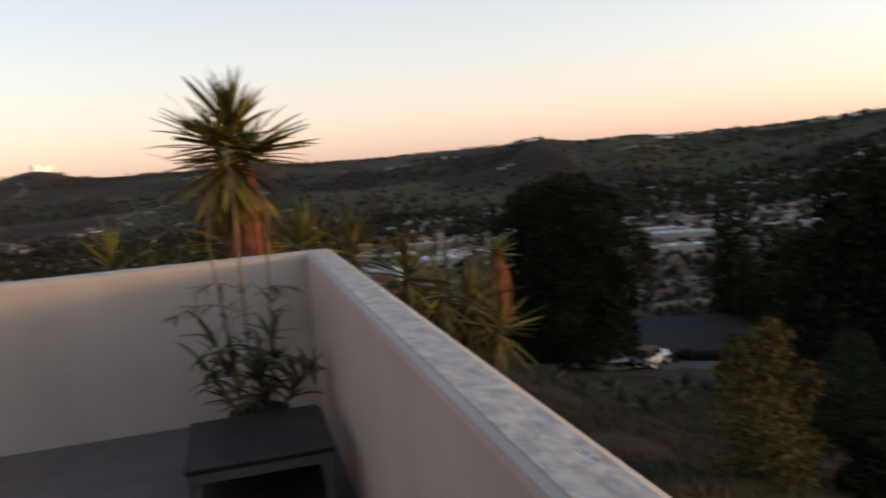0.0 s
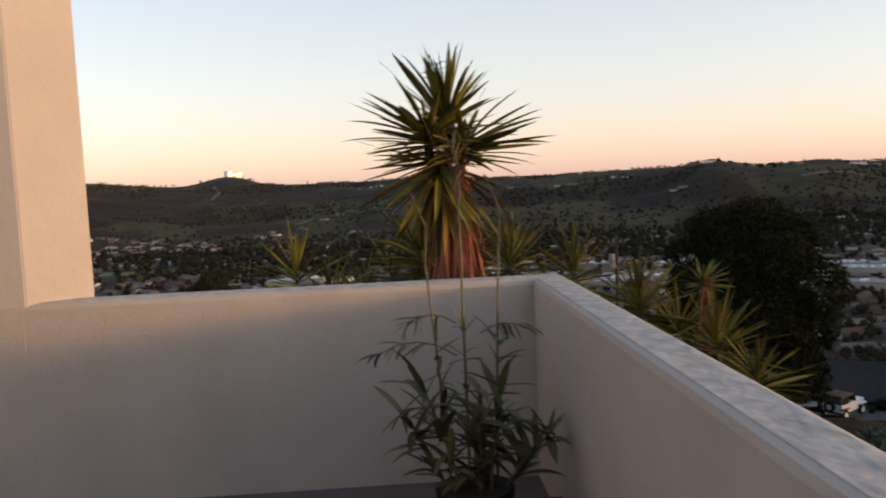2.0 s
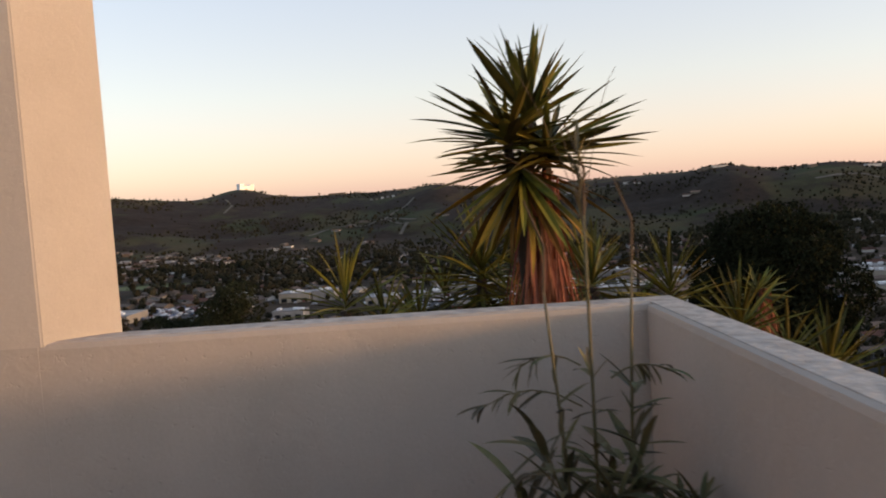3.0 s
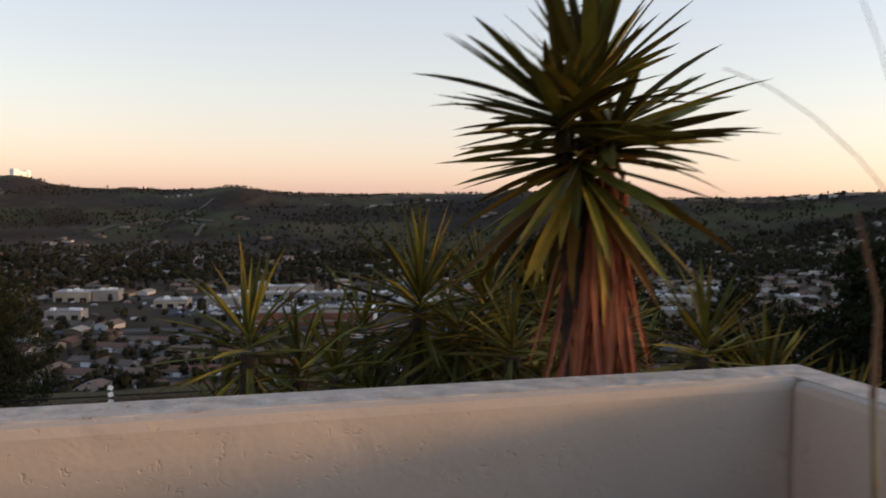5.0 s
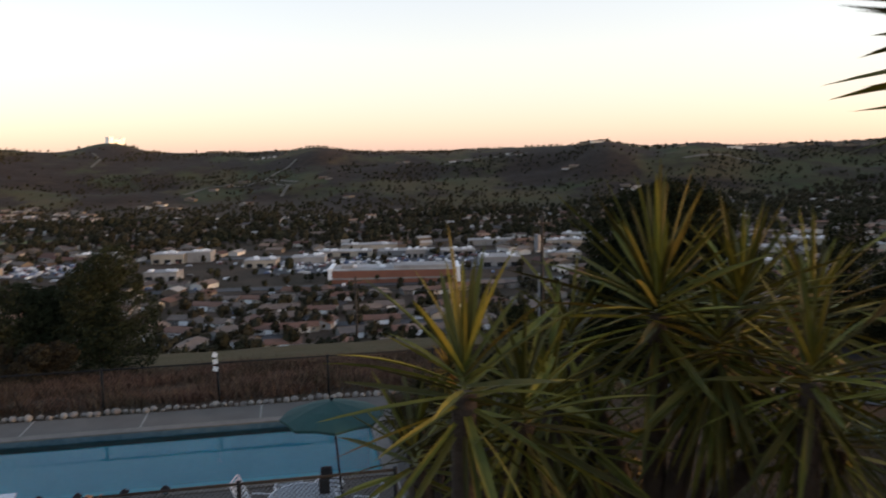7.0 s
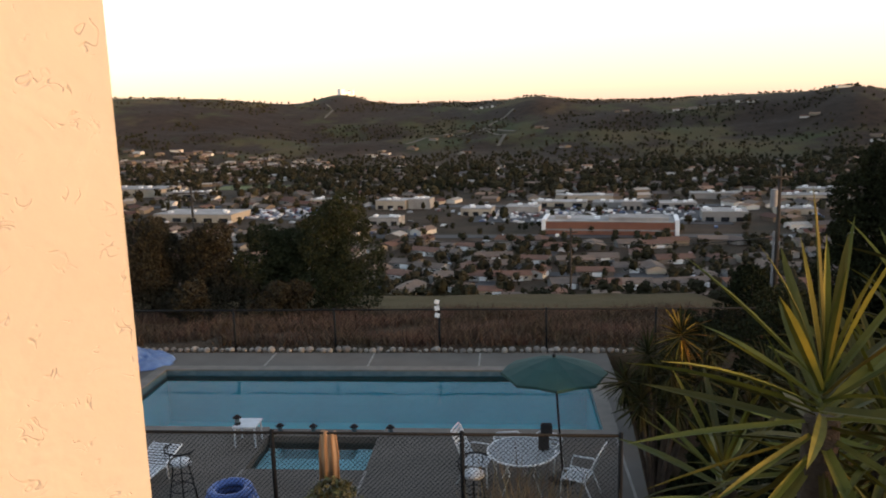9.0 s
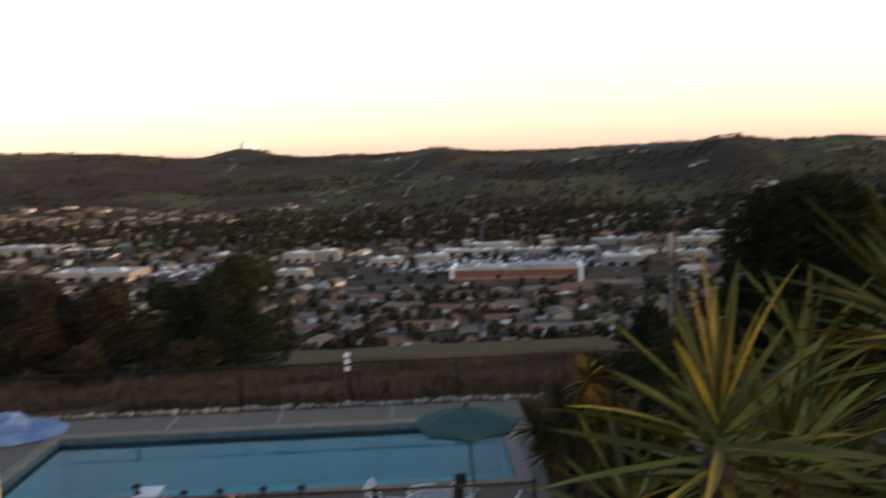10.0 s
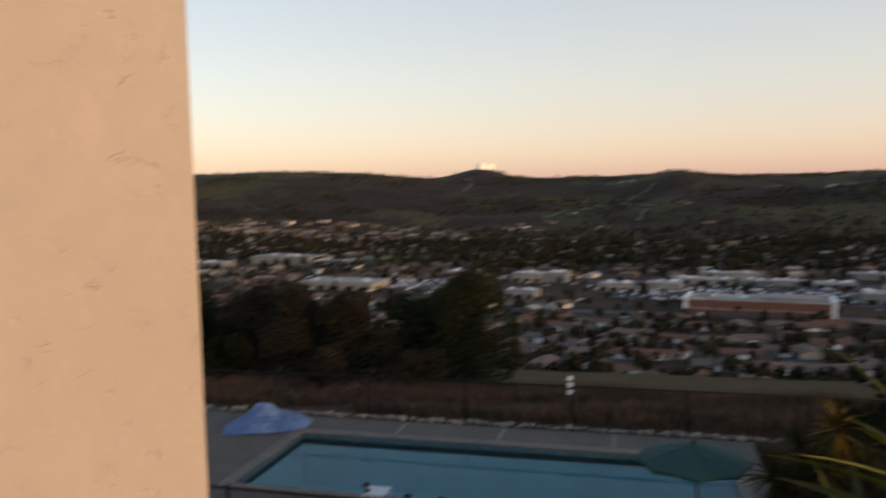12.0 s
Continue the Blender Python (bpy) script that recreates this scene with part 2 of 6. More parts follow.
def dent(mat, scale, depth):
    """Adds short curled trowel marks and small pits to a surface's relief."""
    n, l = mat.node_tree.nodes, mat.node_tree.links

    def noise_at(sc, detail, twist):
        t = n.new("ShaderNodeTexNoise")
        t.inputs["Scale"].default_value, t.inputs["Detail"].default_value, t.inputs["Distortion"].default_value = sc, detail, twist
        l.new(n["Geometry"].outputs["Position"], t.inputs["Vector"])
        return t.outputs["Fac"]

    def math_of(op, x, y):
        k = n.new("ShaderNodeMath")
        k.operation = op
        l.new(x, k.inputs[0])
        if isinstance(y, float):
            k.inputs[1].default_value = y
        elif y is not None:
            l.new(y, k.inputs[1])
        return k.outputs[0]

    def span(src, lo, hi, a_, b_):
        r = n.new("ShaderNodeMapRange")
        r.inputs["From Min"].default_value, r.inputs["From Max"].default_value = lo, hi
        r.inputs["To Min"].default_value, r.inputs["To Max"].default_value = a_, b_
        l.new(src, r.inputs["Value"])
        return r.outputs["Result"]

    line = span(math_of("ABSOLUTE", math_of("SUBTRACT", noise_at(scale, 1, 1.2), 0.5), None), 0.0, 0.035, 1.0, 0.0)
    marks = math_of("MULTIPLY", line, span(noise_at(scale * 0.9, 1, 0.4), 0.57, 0.66, 0.0, 1.0))
    swell = span(noise_at(scale * 0.22, 3, 0.6), 0.35, 0.7, 0.0, 0.9)
    k = n.new("ShaderNodeBump")
    k.inputs["Strength"].default_value, k.inputs["Distance"].default_value = 0.55, depth
    l.new(math_of("SUBTRACT", swell, marks), k.inputs["Height"])
    l.new(n["Bump"].outputs["Normal"], k.inputs["Normal"])
    l.new(k.outputs["Normal"], n["Principled BSDF"].inputs["Normal"])


dent(stucco, 24.0, 0.0065)
dent(fine_stucco, 95.0, 0.0016)
dent(cap_paint, 20.0, 0.012)

# ---- the land ----
DECK = -5.3
HILLS = [  # bearing, distance, added height, half widths (degrees, metres)
    (-12.0, 2650, 34, 1.5, 260), (-27.0, 2300, 24, 4.5, 380), (-20.5, 2250, 12, 2.5, 300), (-38.0, 2300, 26, 6.0, 400),
    (1.8, 1950, 21, 1.5, 230), (22.6, 1560, 40, 2.0, 260), (28.9, 1600, 46, 2.4, 260), (35.5, 1620, 42, 3.0, 280), (25.5, 1650, 22, 5.0, 300),
    (44.0, 1650, 36, 4.0, 300), (18.0, 1800, 16, 3.0, 250), (54.0, 1500, 36, 6.0, 350), (-14.0, 2200, 10, 9.0, 400), (10.0, 2300, -6, 4.0, 300),
    # These two lie out of view, added to block the low sun.
    (70.0, 1700, 46, 9.0, 300), (86.0, 1750, 46, 10.0, 300)]


def waves(x, y, size, seed):
    r = np.random.default_rng(seed)
    v = np.zeros(np.shape(x))
    for k in range(5):
        for _ in range(3):
            a_ = r.uniform(0, 6.28)
            v = v + np.sin((x * np.cos(a_) + y * np.sin(a_)) * 6.28 * 1.8 ** k / size + r.uniform(0, 6.28)) * 0.55 ** k
    return v / 3


def ground_height(x, y):
    x, y = np.asarray(x, float), np.asarray(y, float)
    r, turn = np.hypot(x, y), np.degrees(np.arctan2(x, y))
    far = -75 + 88 * smooth_step(1020, 2350, r + 160 * np.sin(np.radians(turn * 9)))
    for t, d, h, wt, wd in HILLS:
        far = far + h * np.exp(-((turn - t) / wt) ** 2 / 2 - ((r - d) / wd) ** 2 / 2)
    far = far + 7 * waves(x, y, 420, 3) * smooth_step(1080, 1400, r) * (1 - 0.75 * smooth_step(1500, 2100, r))
    far = far - 70 * smooth_step(2900, 3600, r)
    ridge = 178 * np.exp(-((x - 1950 - 60 * waves(x, y, 900, 21)) / 230) ** 2 / 2) * smooth_step(1650, 1150, y) - 75   # unseen ridge towards the sun, added to shade the valley
    far = np.maximum(far, ridge)
    pool = -2.9 - 2.5 * smooth_step(2.5, 9.5, y) - 0.19 * np.clip(y - 21.8, 0, 32) - 0.37 * np.clip(y - 54, 0, None)
    pool = pool + 0.12 * waves(x, y, 9, 5) * smooth_step(22.5, 26, y)
    side = -3.0 - 0.23 * np.clip(r, 0, 66) - 0.33 * np.clip(r - 66, 0, None) + 0.25 * waves(x, y, 12, 6) * smooth_step(6, 14, r)
    w = smooth_step(2.0, 12.0, x - 0.15 * np.clip(y, 0, None))
    near = pool * (1 - w) + side * w
    sunk = (x > -17.2) & (x < 0.9) & (y > 11.6) & (y < 20.8)
    near = np.where(sunk, -7.8, near)
    return np.where(y < -60, np.maximum(np.maximum(near, -20), ridge), np.maximum(near, far))


def spread(lo, hi, step, growth):
    """Grid lines from 0 outwards, close near 0 and wider further off."""
    out = [0.0]
    for sign, end in ((1, hi), (-1, -lo)):
        v, s = 0.0, step
        while v < end:
            v += s
            s *= growth if v > 24 else 1.0
            out.append(sign * min(v, end))
    return np.array(sorted(set(out)))


gx, gy = spread(-2600, 2600, 0.55, 1.032), spread(-900, 3900, 0.55, 1.026)
X, Y = np.meshgrid(gx, gy)
Zg = ground_height(X, Y)
nx = len(gx)
idx = np.arange(X.size).reshape(X.shape)
quads = np.stack([idx[:-1, :-1], idx[:-1, 1:], idx[1:, 1:], idx[1:, :-1]], -1).reshape(-1, 4)
land_mesh = mesh_of("ground", np.stack([X, Y, Zg], -1).reshape(-1, 3).tolist(), quads.tolist(), land_material(), smooth=True)
tagged(new("ground", land_mesh), "dry grassy slope falling to a wide valley with green hills", "ground", kind="structure")


def z_at(x, y):
    return float(ground_height(x, y))


# ---- the terrace ----
WALL, TH = 1.07, 0.19


def wall(name, x0, x1, y0, y1, z0, z1, mat, label, bevel=0.02):
    bm = bmesh.new()
    box(bm, ((x0 + x1) / 2, (y0 + y1) / 2, (z0 + z1) / 2), (x1 - x0, y1 - y0, z1 - z0), bevel=bevel)
    return tagged(part(name, bm, mat), label, "wall", kind="structure")


wall("wall_front", -5.9, TH, 0.0, TH, -3.6, WALL - 0.004, stucco, "low stucco parapet wall, pale and rough", 0.03)
wall("wall_right", 0.0, TH, -9.0, -0.002, -3.6, WALL - 0.004, stucco, "low stucco parapet wall, pale and rough", 0.03)
wall("wall_back", -6.0, -0.002, -9.2, -9.0, -3.6, 3.2, stucco, "plain stucco house wall")
wall("wall_left", -6.2, -6.0, -9.2, 0.19, -3.6, 3.2, stucco, "plain stucco house wall")
wall("floor", -6.0, -0.001, -9.0, -0.001, -0.3, 0.0, terrace_grey, "smooth grey painted terrace floor", 0)

# Full-height wall beside the parapet; its end is cut at a slant.
bm = bmesh.new()
plan = [(-6.0, -0.002), (-2.60, -0.002), (-2.324, TH - 0.003), (-6.0, TH - 0.003)]
lo = [bm.verts.new((x, y, 1.05)) for x, y in plan]
hi = [bm.verts.new((x, y, 3.4)) for x, y in plan]
for i in range(4):
    bm.faces.new((lo[i], lo[(i + 1) % 4], hi[(i + 1) % 4], hi[i]))
bm.faces.new(lo), bm.faces.new(hi)
bmesh.ops.bevel(bm, geom=[e for e in bm.edges if abs(e.verts[0].co.z - e.verts[1].co.z) > 1 and e.verts[0].co.x > -3], offset=0.006, segments=3, affect="EDGES")
tagged(part("wall_pillar", bm, fine_stucco), "tall stucco wall end with a slanting reveal", "wall", kind="structure")

bm = bmesh.new()
box(bm, (-4.31, TH / 2 - 0.0025, -1.275), (3.38, TH - 0.001, 4.65))
tagged(part("wall_base", bm, stucco), "stucco wall below the tall wall end", "wall", kind="structure")

# Painted top of the parapet, slightly uneven.
for name, x0, x1, y0, y1 in (("trim_front", -2.57, TH - 0.028, 0.028, TH - 0.028), ("trim_right", 0.028, TH - 0.028, -9.0, 0.026)):
    bm = bmesh.new()
    box(bm, ((x0 + x1) / 2, (y0 + y1) / 2, WALL - 0.005), (x1 - x0, y1 - y0, 0.008), bevel=0.003)
    tagged(part(name, bm, cap_paint), "weathered pale paint on the parapet top", "trim", kind="structure")


# ---- yuccas ----
def leaf_mesh(name, length, width, droop, mat, fold=0.3):
    bm = bmesh.new()
    rows = []
    n = 6
    for i in range(n + 1):
        t = i / n
        w = width * (0.55 + 1.1 * t) * (1 - t ** 2.2) if t < 1 else 0.0
        x, z = length * (t - 0.12 * droop * t ** 3), length * droop * -0.45 * t ** 2.2
        if i == n:
            rows.append([bm.verts.new((x, 0, z))])
        else:
            rows.append([bm.verts.new((x, -w / 2, z + fold * w / 2)), bm.verts.new((x, 0, z)), bm.verts.new((x, w / 2, z + fold * w / 2))])
    for a_, b_ in zip(rows, rows[1:]):
        if len(b_) == 3:
            bm.faces.new((a_[0], a_[1], b_[1], b_[0])), bm.faces.new((a_[1], a_[2], b_[2], b_[1]))
        else:
            bm.faces.new((a_[0], a_[1], b_[0])), bm.faces.new((a_[1], a_[2], b_[0]))
    return finish(name, bm, mat)


GREEN = [leaf_mesh("leaf", 1.0, w, d, leaf_mat) for w, d in ((0.115, 0.05), (0.13, 0.14), (0.11, 0.28), (0.125, 0.02))]
DEAD = [leaf_mesh("dead_leaf", 1.0, w, d, dead_mat, 0.5) for w, d in ((0.032, 0.10), (0.036, 0.2), (0.026, 0.0))]


gold_mat = material("golden_leaf", (0.10, 0.070, 0.009), (0.20, 0.105, 0.014), scale=6, rough=0.65, bump=0.15, fine=40, vary="object", amount=0.5, spec=0.15)
GOLD = [leaf_mesh("leaf", 1.0, w, d, gold_mat) for w, d in ((0.105, 0.12), (0.115, 0.3))]


def rosette(parent, at, reach, count, low, high, r, name="leaf", meshes=None, wide=1.0, along=0.18):
    """Blades round a stem end, from low to high degrees above level; they sit along the stem over the share `along` of their reach."""
    for i in range(count):
        t = (i + 0.5) / count
        up = low + (high - low) * t ** 1.15 + r.uniform(-9, 9)
        turn = i * 137.5 + r.uniform(-16, 16)
        k = reach * r.uniform(0.68, 1.1) * (0.86 + 0.2 * math.sin(math.pi * min(1.0, t * 1.15)))
        ob = new(name, r.choice(meshes or GREEN))
        ob.parent = parent
        z = at[2] + along * reach * (t - 0.5)
        out = 0.03 * reach * r.random()
        ob.matrix_basis = Matrix.Translation((at[0], at[1], z)) @ Matrix.Rotation(radians(turn), 4, "Z") @ Matrix.Translation((out, 0, 0)) @ Matrix.Rotation(radians(-up), 4, "Y") @ Matrix.Rotation(r.uniform(-0.6, 0.6), 4, "X") @ Matrix.Diagonal((k, k * wide * r.uniform(0.75, 1.15), k, 1))


def yucca(x, y, heads, label, seed, skirt=0.0, trunk_r=0.05, wide=1.0):
    """heads: rosettes as (dx, dy, z in the world, reach, leaves, lowest, highest angle)."""
    r = random.Random(seed)
    zb = z_at(x, y) - 0.1
    top = thing("yucca", (x, y, zb), label, "yucca", "yuccas below the parapet")
    for k, (dx, dy, z, reach, count, low, high) in enumerate(heads):
        bm = bmesh.new()
        h = z - zb
        pipe(bm, [(dx * t ** 7, dy * t ** 7, h * t) for t in (0, 0.3, 0.6, 0.8, 0.9, 1.0)], trunk_r * 1.3, 9, trunk_r * 0.8)
        stem = part("trunk", bm, bark, top, smooth=True)
        rosette(stem, (dx, dy, h), reach, count, low, high, r, meshes=GREEN[:2] + GOLD * 2 if skirt and k > 2 else None, wide=wide, along=0.2 if skirt else 0.5)
        if skirt and k == len(heads) - 1:
            for i in range(300):
                ob = new("dead_leaf", r.choice(DEAD))
                ob.parent = stem
                zz = h + 0.08 - r.random() ** 1.3 * skirt * 0.62
                k2 = skirt * r.uniform(0.5, 0.75)
                ob.matrix_basis = Matrix.Translation((dx + 0.065 + r.uniform(-0.07, 0.07), dy + r.uniform(-0.085, 0.085), zz)) @ Matrix.Rotation(r.uniform(0, 6.28), 4, "Z") @ Matrix.Rotation(radians(r.uniform(70, 89)), 4, "Y") @ Matrix.Diagonal((k2, k2, k2, 1))
    return top


yucca(-0.40, 0.56, [(0.02, 0.02, 1.96, 0.47, 40, 40, 88), (-0.10, -0.03, 1.84, 0.48, 66, -8, 46), (0.11, 0.02, 1.78, 0.54, 62, -12, 42), (-0.04, -0.05, 1.68, 0.53, 60, -58, 12), (0.0, 0.0, 1.60, 0.46, 12, -66, -40)], "tall yucca with stiff green blades and a skirt of dead leaves", 1, skirt=1.05, trunk_r=0.032, wide=0.95)
yucca(-1.45, 1.60, [(0, 0, 0.89, 0.47, 54, -50, 84), (0.24, 0.16, 0.72, 0.45, 56, -60, 74), (-0.1, 0.4, 0.50, 0.40, 40, -60, 70), (0.2, 0.5, 0.5, 0.42, 44, -60, 60)], "green yucca with long stiff sword-like blades", 14, wide=0.58)
yucca(-0.52, 2.2, [(0, 0, 0.97, 0.57, 110, -45, 86), (0.38, 0.02, 0.94, 0.52, 100, -66, 76), (-0.26, 0.3, 0.76, 0.48, 60, -66, 60), (0.16, -0.2, 0.80, 0.50, 100, -80, 40), (0.78, 0.1, 0.86, 0.5, 80, -60, 78), (0.52, -0.25, 0.62, 0.46, 70, -80, 40)], "dense green yucca with several heads of blades", 3, wide=0.5)
yucca(-0.98, 2.15, [(0, 0, 0.62, 0.47, 60, -60, 80), (0.2, 0.1, 0.4, 0.44, 50, -60, 70)], "low green yucca with crowded narrow blades", 9, wide=0.55)
yucca(-0.18, 1.7, [(0, 0, 0.80, 0.42, 60, -60, 80), (0.2, 0.1, 0.5, 0.42, 50, -60, 70)], "low green yucca with crowded narrow blades", 10, wide=0.55)
yucca(0.06, 1.25, [(0, 0, 0.98, 0.40, 60, -40, 84)], "green yucca with a single upright head", 4, wide=0.62)
yucca(0.46, 1.05, [(0, 0, 0.90, 0.42, 66, -50, 84), (-0.05, 0.5, 0.7, 0.4, 56, -50, 60)], "green yucca with a single upright head", 5, wide=0.62)
yucca(0.95, 1.25, [(0, 0, 0.62, 0.46, 84, -60, 80), (0.25, -0.1, 0.45, 0.42, 64, -60, 70)], "low green yucca with arching blades", 6, wide=0.62)
yucca(1.55, 1.35, [(0, 0, 0.28, 0.50, 84, -60, 80), (0.15, -0.3, 0.1, 0.45, 64, -50, 70)], "low green yucca with arching blades", 7, wide=0.62)
yucca(3.92, 7.58, [(0, 0, -0.1, 0.55, 44, -20, 60)], "thin yucca with a drooping brown skirt", 8, skirt=1.2)


stalk = thing("flower_stalk", (-0.38, 0.58, 1.72), "dry branching flower stalk rising from the tall yucca", "stalk")
fs = random.Random(12)
for k in range(2):
    bm = bmesh.new()
    bx = -0.05 + 0.09 * k
    pipe(bm, [(bx, 0, 0), (bx - 0.01, 0, 0.3), (bx - 0.03 - 0.1 * k, 0, 0.62)], 0.006, 6, 0.002)
    for i in range(13):
        z0 = 0.2 + 0.4 * i / 13
        a_ = fs.uniform(0, 6.28)
        q0 = Vector((bx - 0.02 - 0.06 * k, 0, z0))
        q1 = q0 + Vector((0.07 * math.cos(a_), 0.07 * math.sin(a_), 0.01))
        pipe(bm, [q0, q1, q1 + Vector((0.03 * math.cos(a_ + 1), 0.03 * math.sin(a_ + 1), -0.025))], 0.0025, 4, 0.0015)
    part("branch", bm, bark, stalk)


# ---- trees ----
def crown_mesh(name, lobes, count, size, mat, seed):
    """Many small leaf clumps spread through the outer part of overlapping lobes (centre, radii)."""
    r = np.random.default_rng(seed)
    vol = np.array([l[3] * l[4] * l[5] for l in lobes]) ** 0.67
    which = r.choice(len(lobes), count, p=vol / vol.sum())
    L = np.array(lobes)[which]
    d = r.normal(size=(count, 3))
    d /= np.linalg.norm(d, axis=1)[:, None]
    rad = r.uniform(0.45, 1.0, count) ** 0.45 * (1 + 0.16 * np.sin(d[:, 0] * 7 + which) * np.cos(d[:, 2] * 6 + which * 2))
    c = L[:, :3] + d * L[:, 3:] * rad[:, None]
    a_ = r.normal(size=(count, 3))
    a_ /= np.linalg.norm(a_, axis=1)[:, None]
    b_ = np.cross(a_, r.normal(size=(count, 3)))
    b_ /= np.linalg.norm(b_, axis=1)[:, None]
    s = size * r.uniform(0.5, 1.3, count)[:, None]
    v = np.stack([c - a_ * s, c + b_ * s * 0.45, c + a_ * s, c - b_ * s * 0.45], 1).reshape(-1, 3)
    f = np.arange(count * 4).reshape(-1, 4)
    return mesh_of(name, v.tolist(), f.tolist(), mat)


def tree(x, y, height, lobes, count, size, mat, label, seed, trunk_r=0.25, name="tree", group=""):
    zb = z_at(x, y) - 0.15
    top = thing(name, (x, y, zb), label, "tree" if name == "tree" else "shrub", group)
    r = random.Random(seed)
    bm = bmesh.new()
    pipe(bm, [(0, 0, 0), (0.1 * trunk_r, 0, height * 0.3), (0, 0.2 * trunk_r, height * 0.6), (0, 0, height * 0.85)], trunk_r, 8, trunk_r * 0.25)
    for l in lobes:
        pipe(bm, [(0, 0, max(0.05, l[2] - l[5] * 0.9) * 0.8), (l[0] * 0.5, l[1] * 0.5, l[2] * 0.85), (l[0], l[1], l[2])], trunk_r * 0.4, 6, trunk_r * 0.1)
    part("trunk", bm, bark, top, smooth=True)
    part("crown", crown_mesh("crown", lobes, count, size, mat, seed), mat, top)
    return top


def lobes_of(seed, n, h0, h1, spread_r, size):
    r = random.Random(seed)
    out = []
    for i in range(n):
        t = i / max(1, n - 1)
        a_ = r.uniform(0, 6.28)
        k = spread_r * r.uniform(0.2, 1) * (1 - 0.6 * t)
        s = size * r.uniform(0.75, 1.15) * (1 - 0.35 * t)
        out.append((k * math.cos(a_), k * math.sin(a_), h0 + (h1 - h0) * t, s, s, s * 0.8))
    return out


def dome_lobes(seed, n, radius, base, height, size):
    """Lobes filling a broad rounded dome."""
    r = random.Random(seed)
    out = []
    for i in range(n):
        t, a_ = (i + 0.5) / n, i * 2.39996
        up = base + (height - base - size) * t
        k = radius * math.sqrt(max(0.05, 1 - (max(0.0, t - 0.25) / 0.78) ** 2)) * r.uniform(0.55, 1.0)
        s = size * r.uniform(0.8, 1.15)
        out.append((k * math.cos(a_), k * math.sin(a_), up, s, s, s * 0.85))
    return out


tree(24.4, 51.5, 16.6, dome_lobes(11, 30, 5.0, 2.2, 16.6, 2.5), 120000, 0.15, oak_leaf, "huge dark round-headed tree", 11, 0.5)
for x, y, h, n, sp, si, mt, sd, lb in (
        (-10.6, 36, 6.4, 15, 2.2, 1.45, pine_leaf, 21, "dense dark green pine standing on the slope"),
        (-13.6, 37, 4.8, 10, 1.9, 1.35, pine_leaf, 22, "dark bushy tree beyond the pool fence"),
        (-16.6, 36, 4.9, 9, 1.6, 1.35, brown_leaf, 23, "brownish feathery tree beyond the pool fence"),
        (-19.4, 36, 5.2, 10, 1.8, 1.4, brown_leaf, 24, "brownish feathery tree beyond the pool fence"),
        (-22.5, 38, 5.2, 10, 2.0, 1.5, brown_leaf, 26, "dark bushy tree beyond the pool fence"),
        (-26.5, 38, 5.6, 10, 2.2, 1.5, pine_leaf, 25, "dark bushy tree beyond the pool fence"),
        (-12.0, 32, 2.2, 7, 1.5, 0.8, brown_leaf, 27, "low dark bush beyond the pool fence"),
        (-16.0, 31, 2.4, 7, 1.7, 0.8, brown_leaf, 28, "low brown bush beyond the pool fence"),
        (-20.5, 31, 2.6, 7, 1.8, 0.9, oak_leaf, 29, "low dark bush beyond the pool fence")):
    tree(x, y, h, lobes_of(sd, n, min(1.2, h * 0.3), h - 0.6 - 0.05 * h, sp, si), 36000, 0.07, mt, lb, sd, 0.16, group="trees beyond the fence")

# ---- pool deck ----
PX0, PX1, PY0, PY1 = -11.6, -0.15, 15.85, 19.75     # pool
SX0, SX1, SY0, SY1 = -7.4, -5.0, 13.9, 15.45          # spa
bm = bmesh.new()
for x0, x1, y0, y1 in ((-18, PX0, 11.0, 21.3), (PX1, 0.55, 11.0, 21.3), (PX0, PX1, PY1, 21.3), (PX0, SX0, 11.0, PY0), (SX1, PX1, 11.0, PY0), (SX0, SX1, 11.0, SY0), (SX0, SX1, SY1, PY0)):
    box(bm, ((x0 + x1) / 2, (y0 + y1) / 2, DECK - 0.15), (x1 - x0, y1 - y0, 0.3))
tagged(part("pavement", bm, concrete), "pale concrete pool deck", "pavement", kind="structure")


def basin(name, x0, x1, y0, y1, depth, label, mat):
    bm = bmesh.new()
    t = 0.15
    zc = DECK - 0.32 - depth / 2
    box(bm, ((x0 + x1) / 2, (y0 + y1) / 2, DECK - depth - 0.1), (x1 - x0 + 2 * t, y1 - y0 + 2 * t, 0.2))
    for c, s in ((((x0 + x1) / 2, y0 - t / 2), (x1 - x0, t)), (((x0 + x1) / 2, y1 + t / 2), (x1 - x0, t)), ((x0 - t / 2, (y0 + y1) / 2), (t, y1 - y0 + 2 * t)), ((x1 + t / 2, (y0 + y1) / 2), (t, y1 - y0 + 2 * t))):
        box(bm, (*c, zc), (*s, depth))
    return tagged(part(name, bm, mat), label, "pool", kind="structure")


basin("pool_basin", PX0, PX1, PY0, PY1, 1.5, "blue plastered swimming pool basin", plaster_blue)
basin("spa_basin", SX0, SX1, SY0, SY1, 0.8, "blue plastered spa basin", spa_plaster)


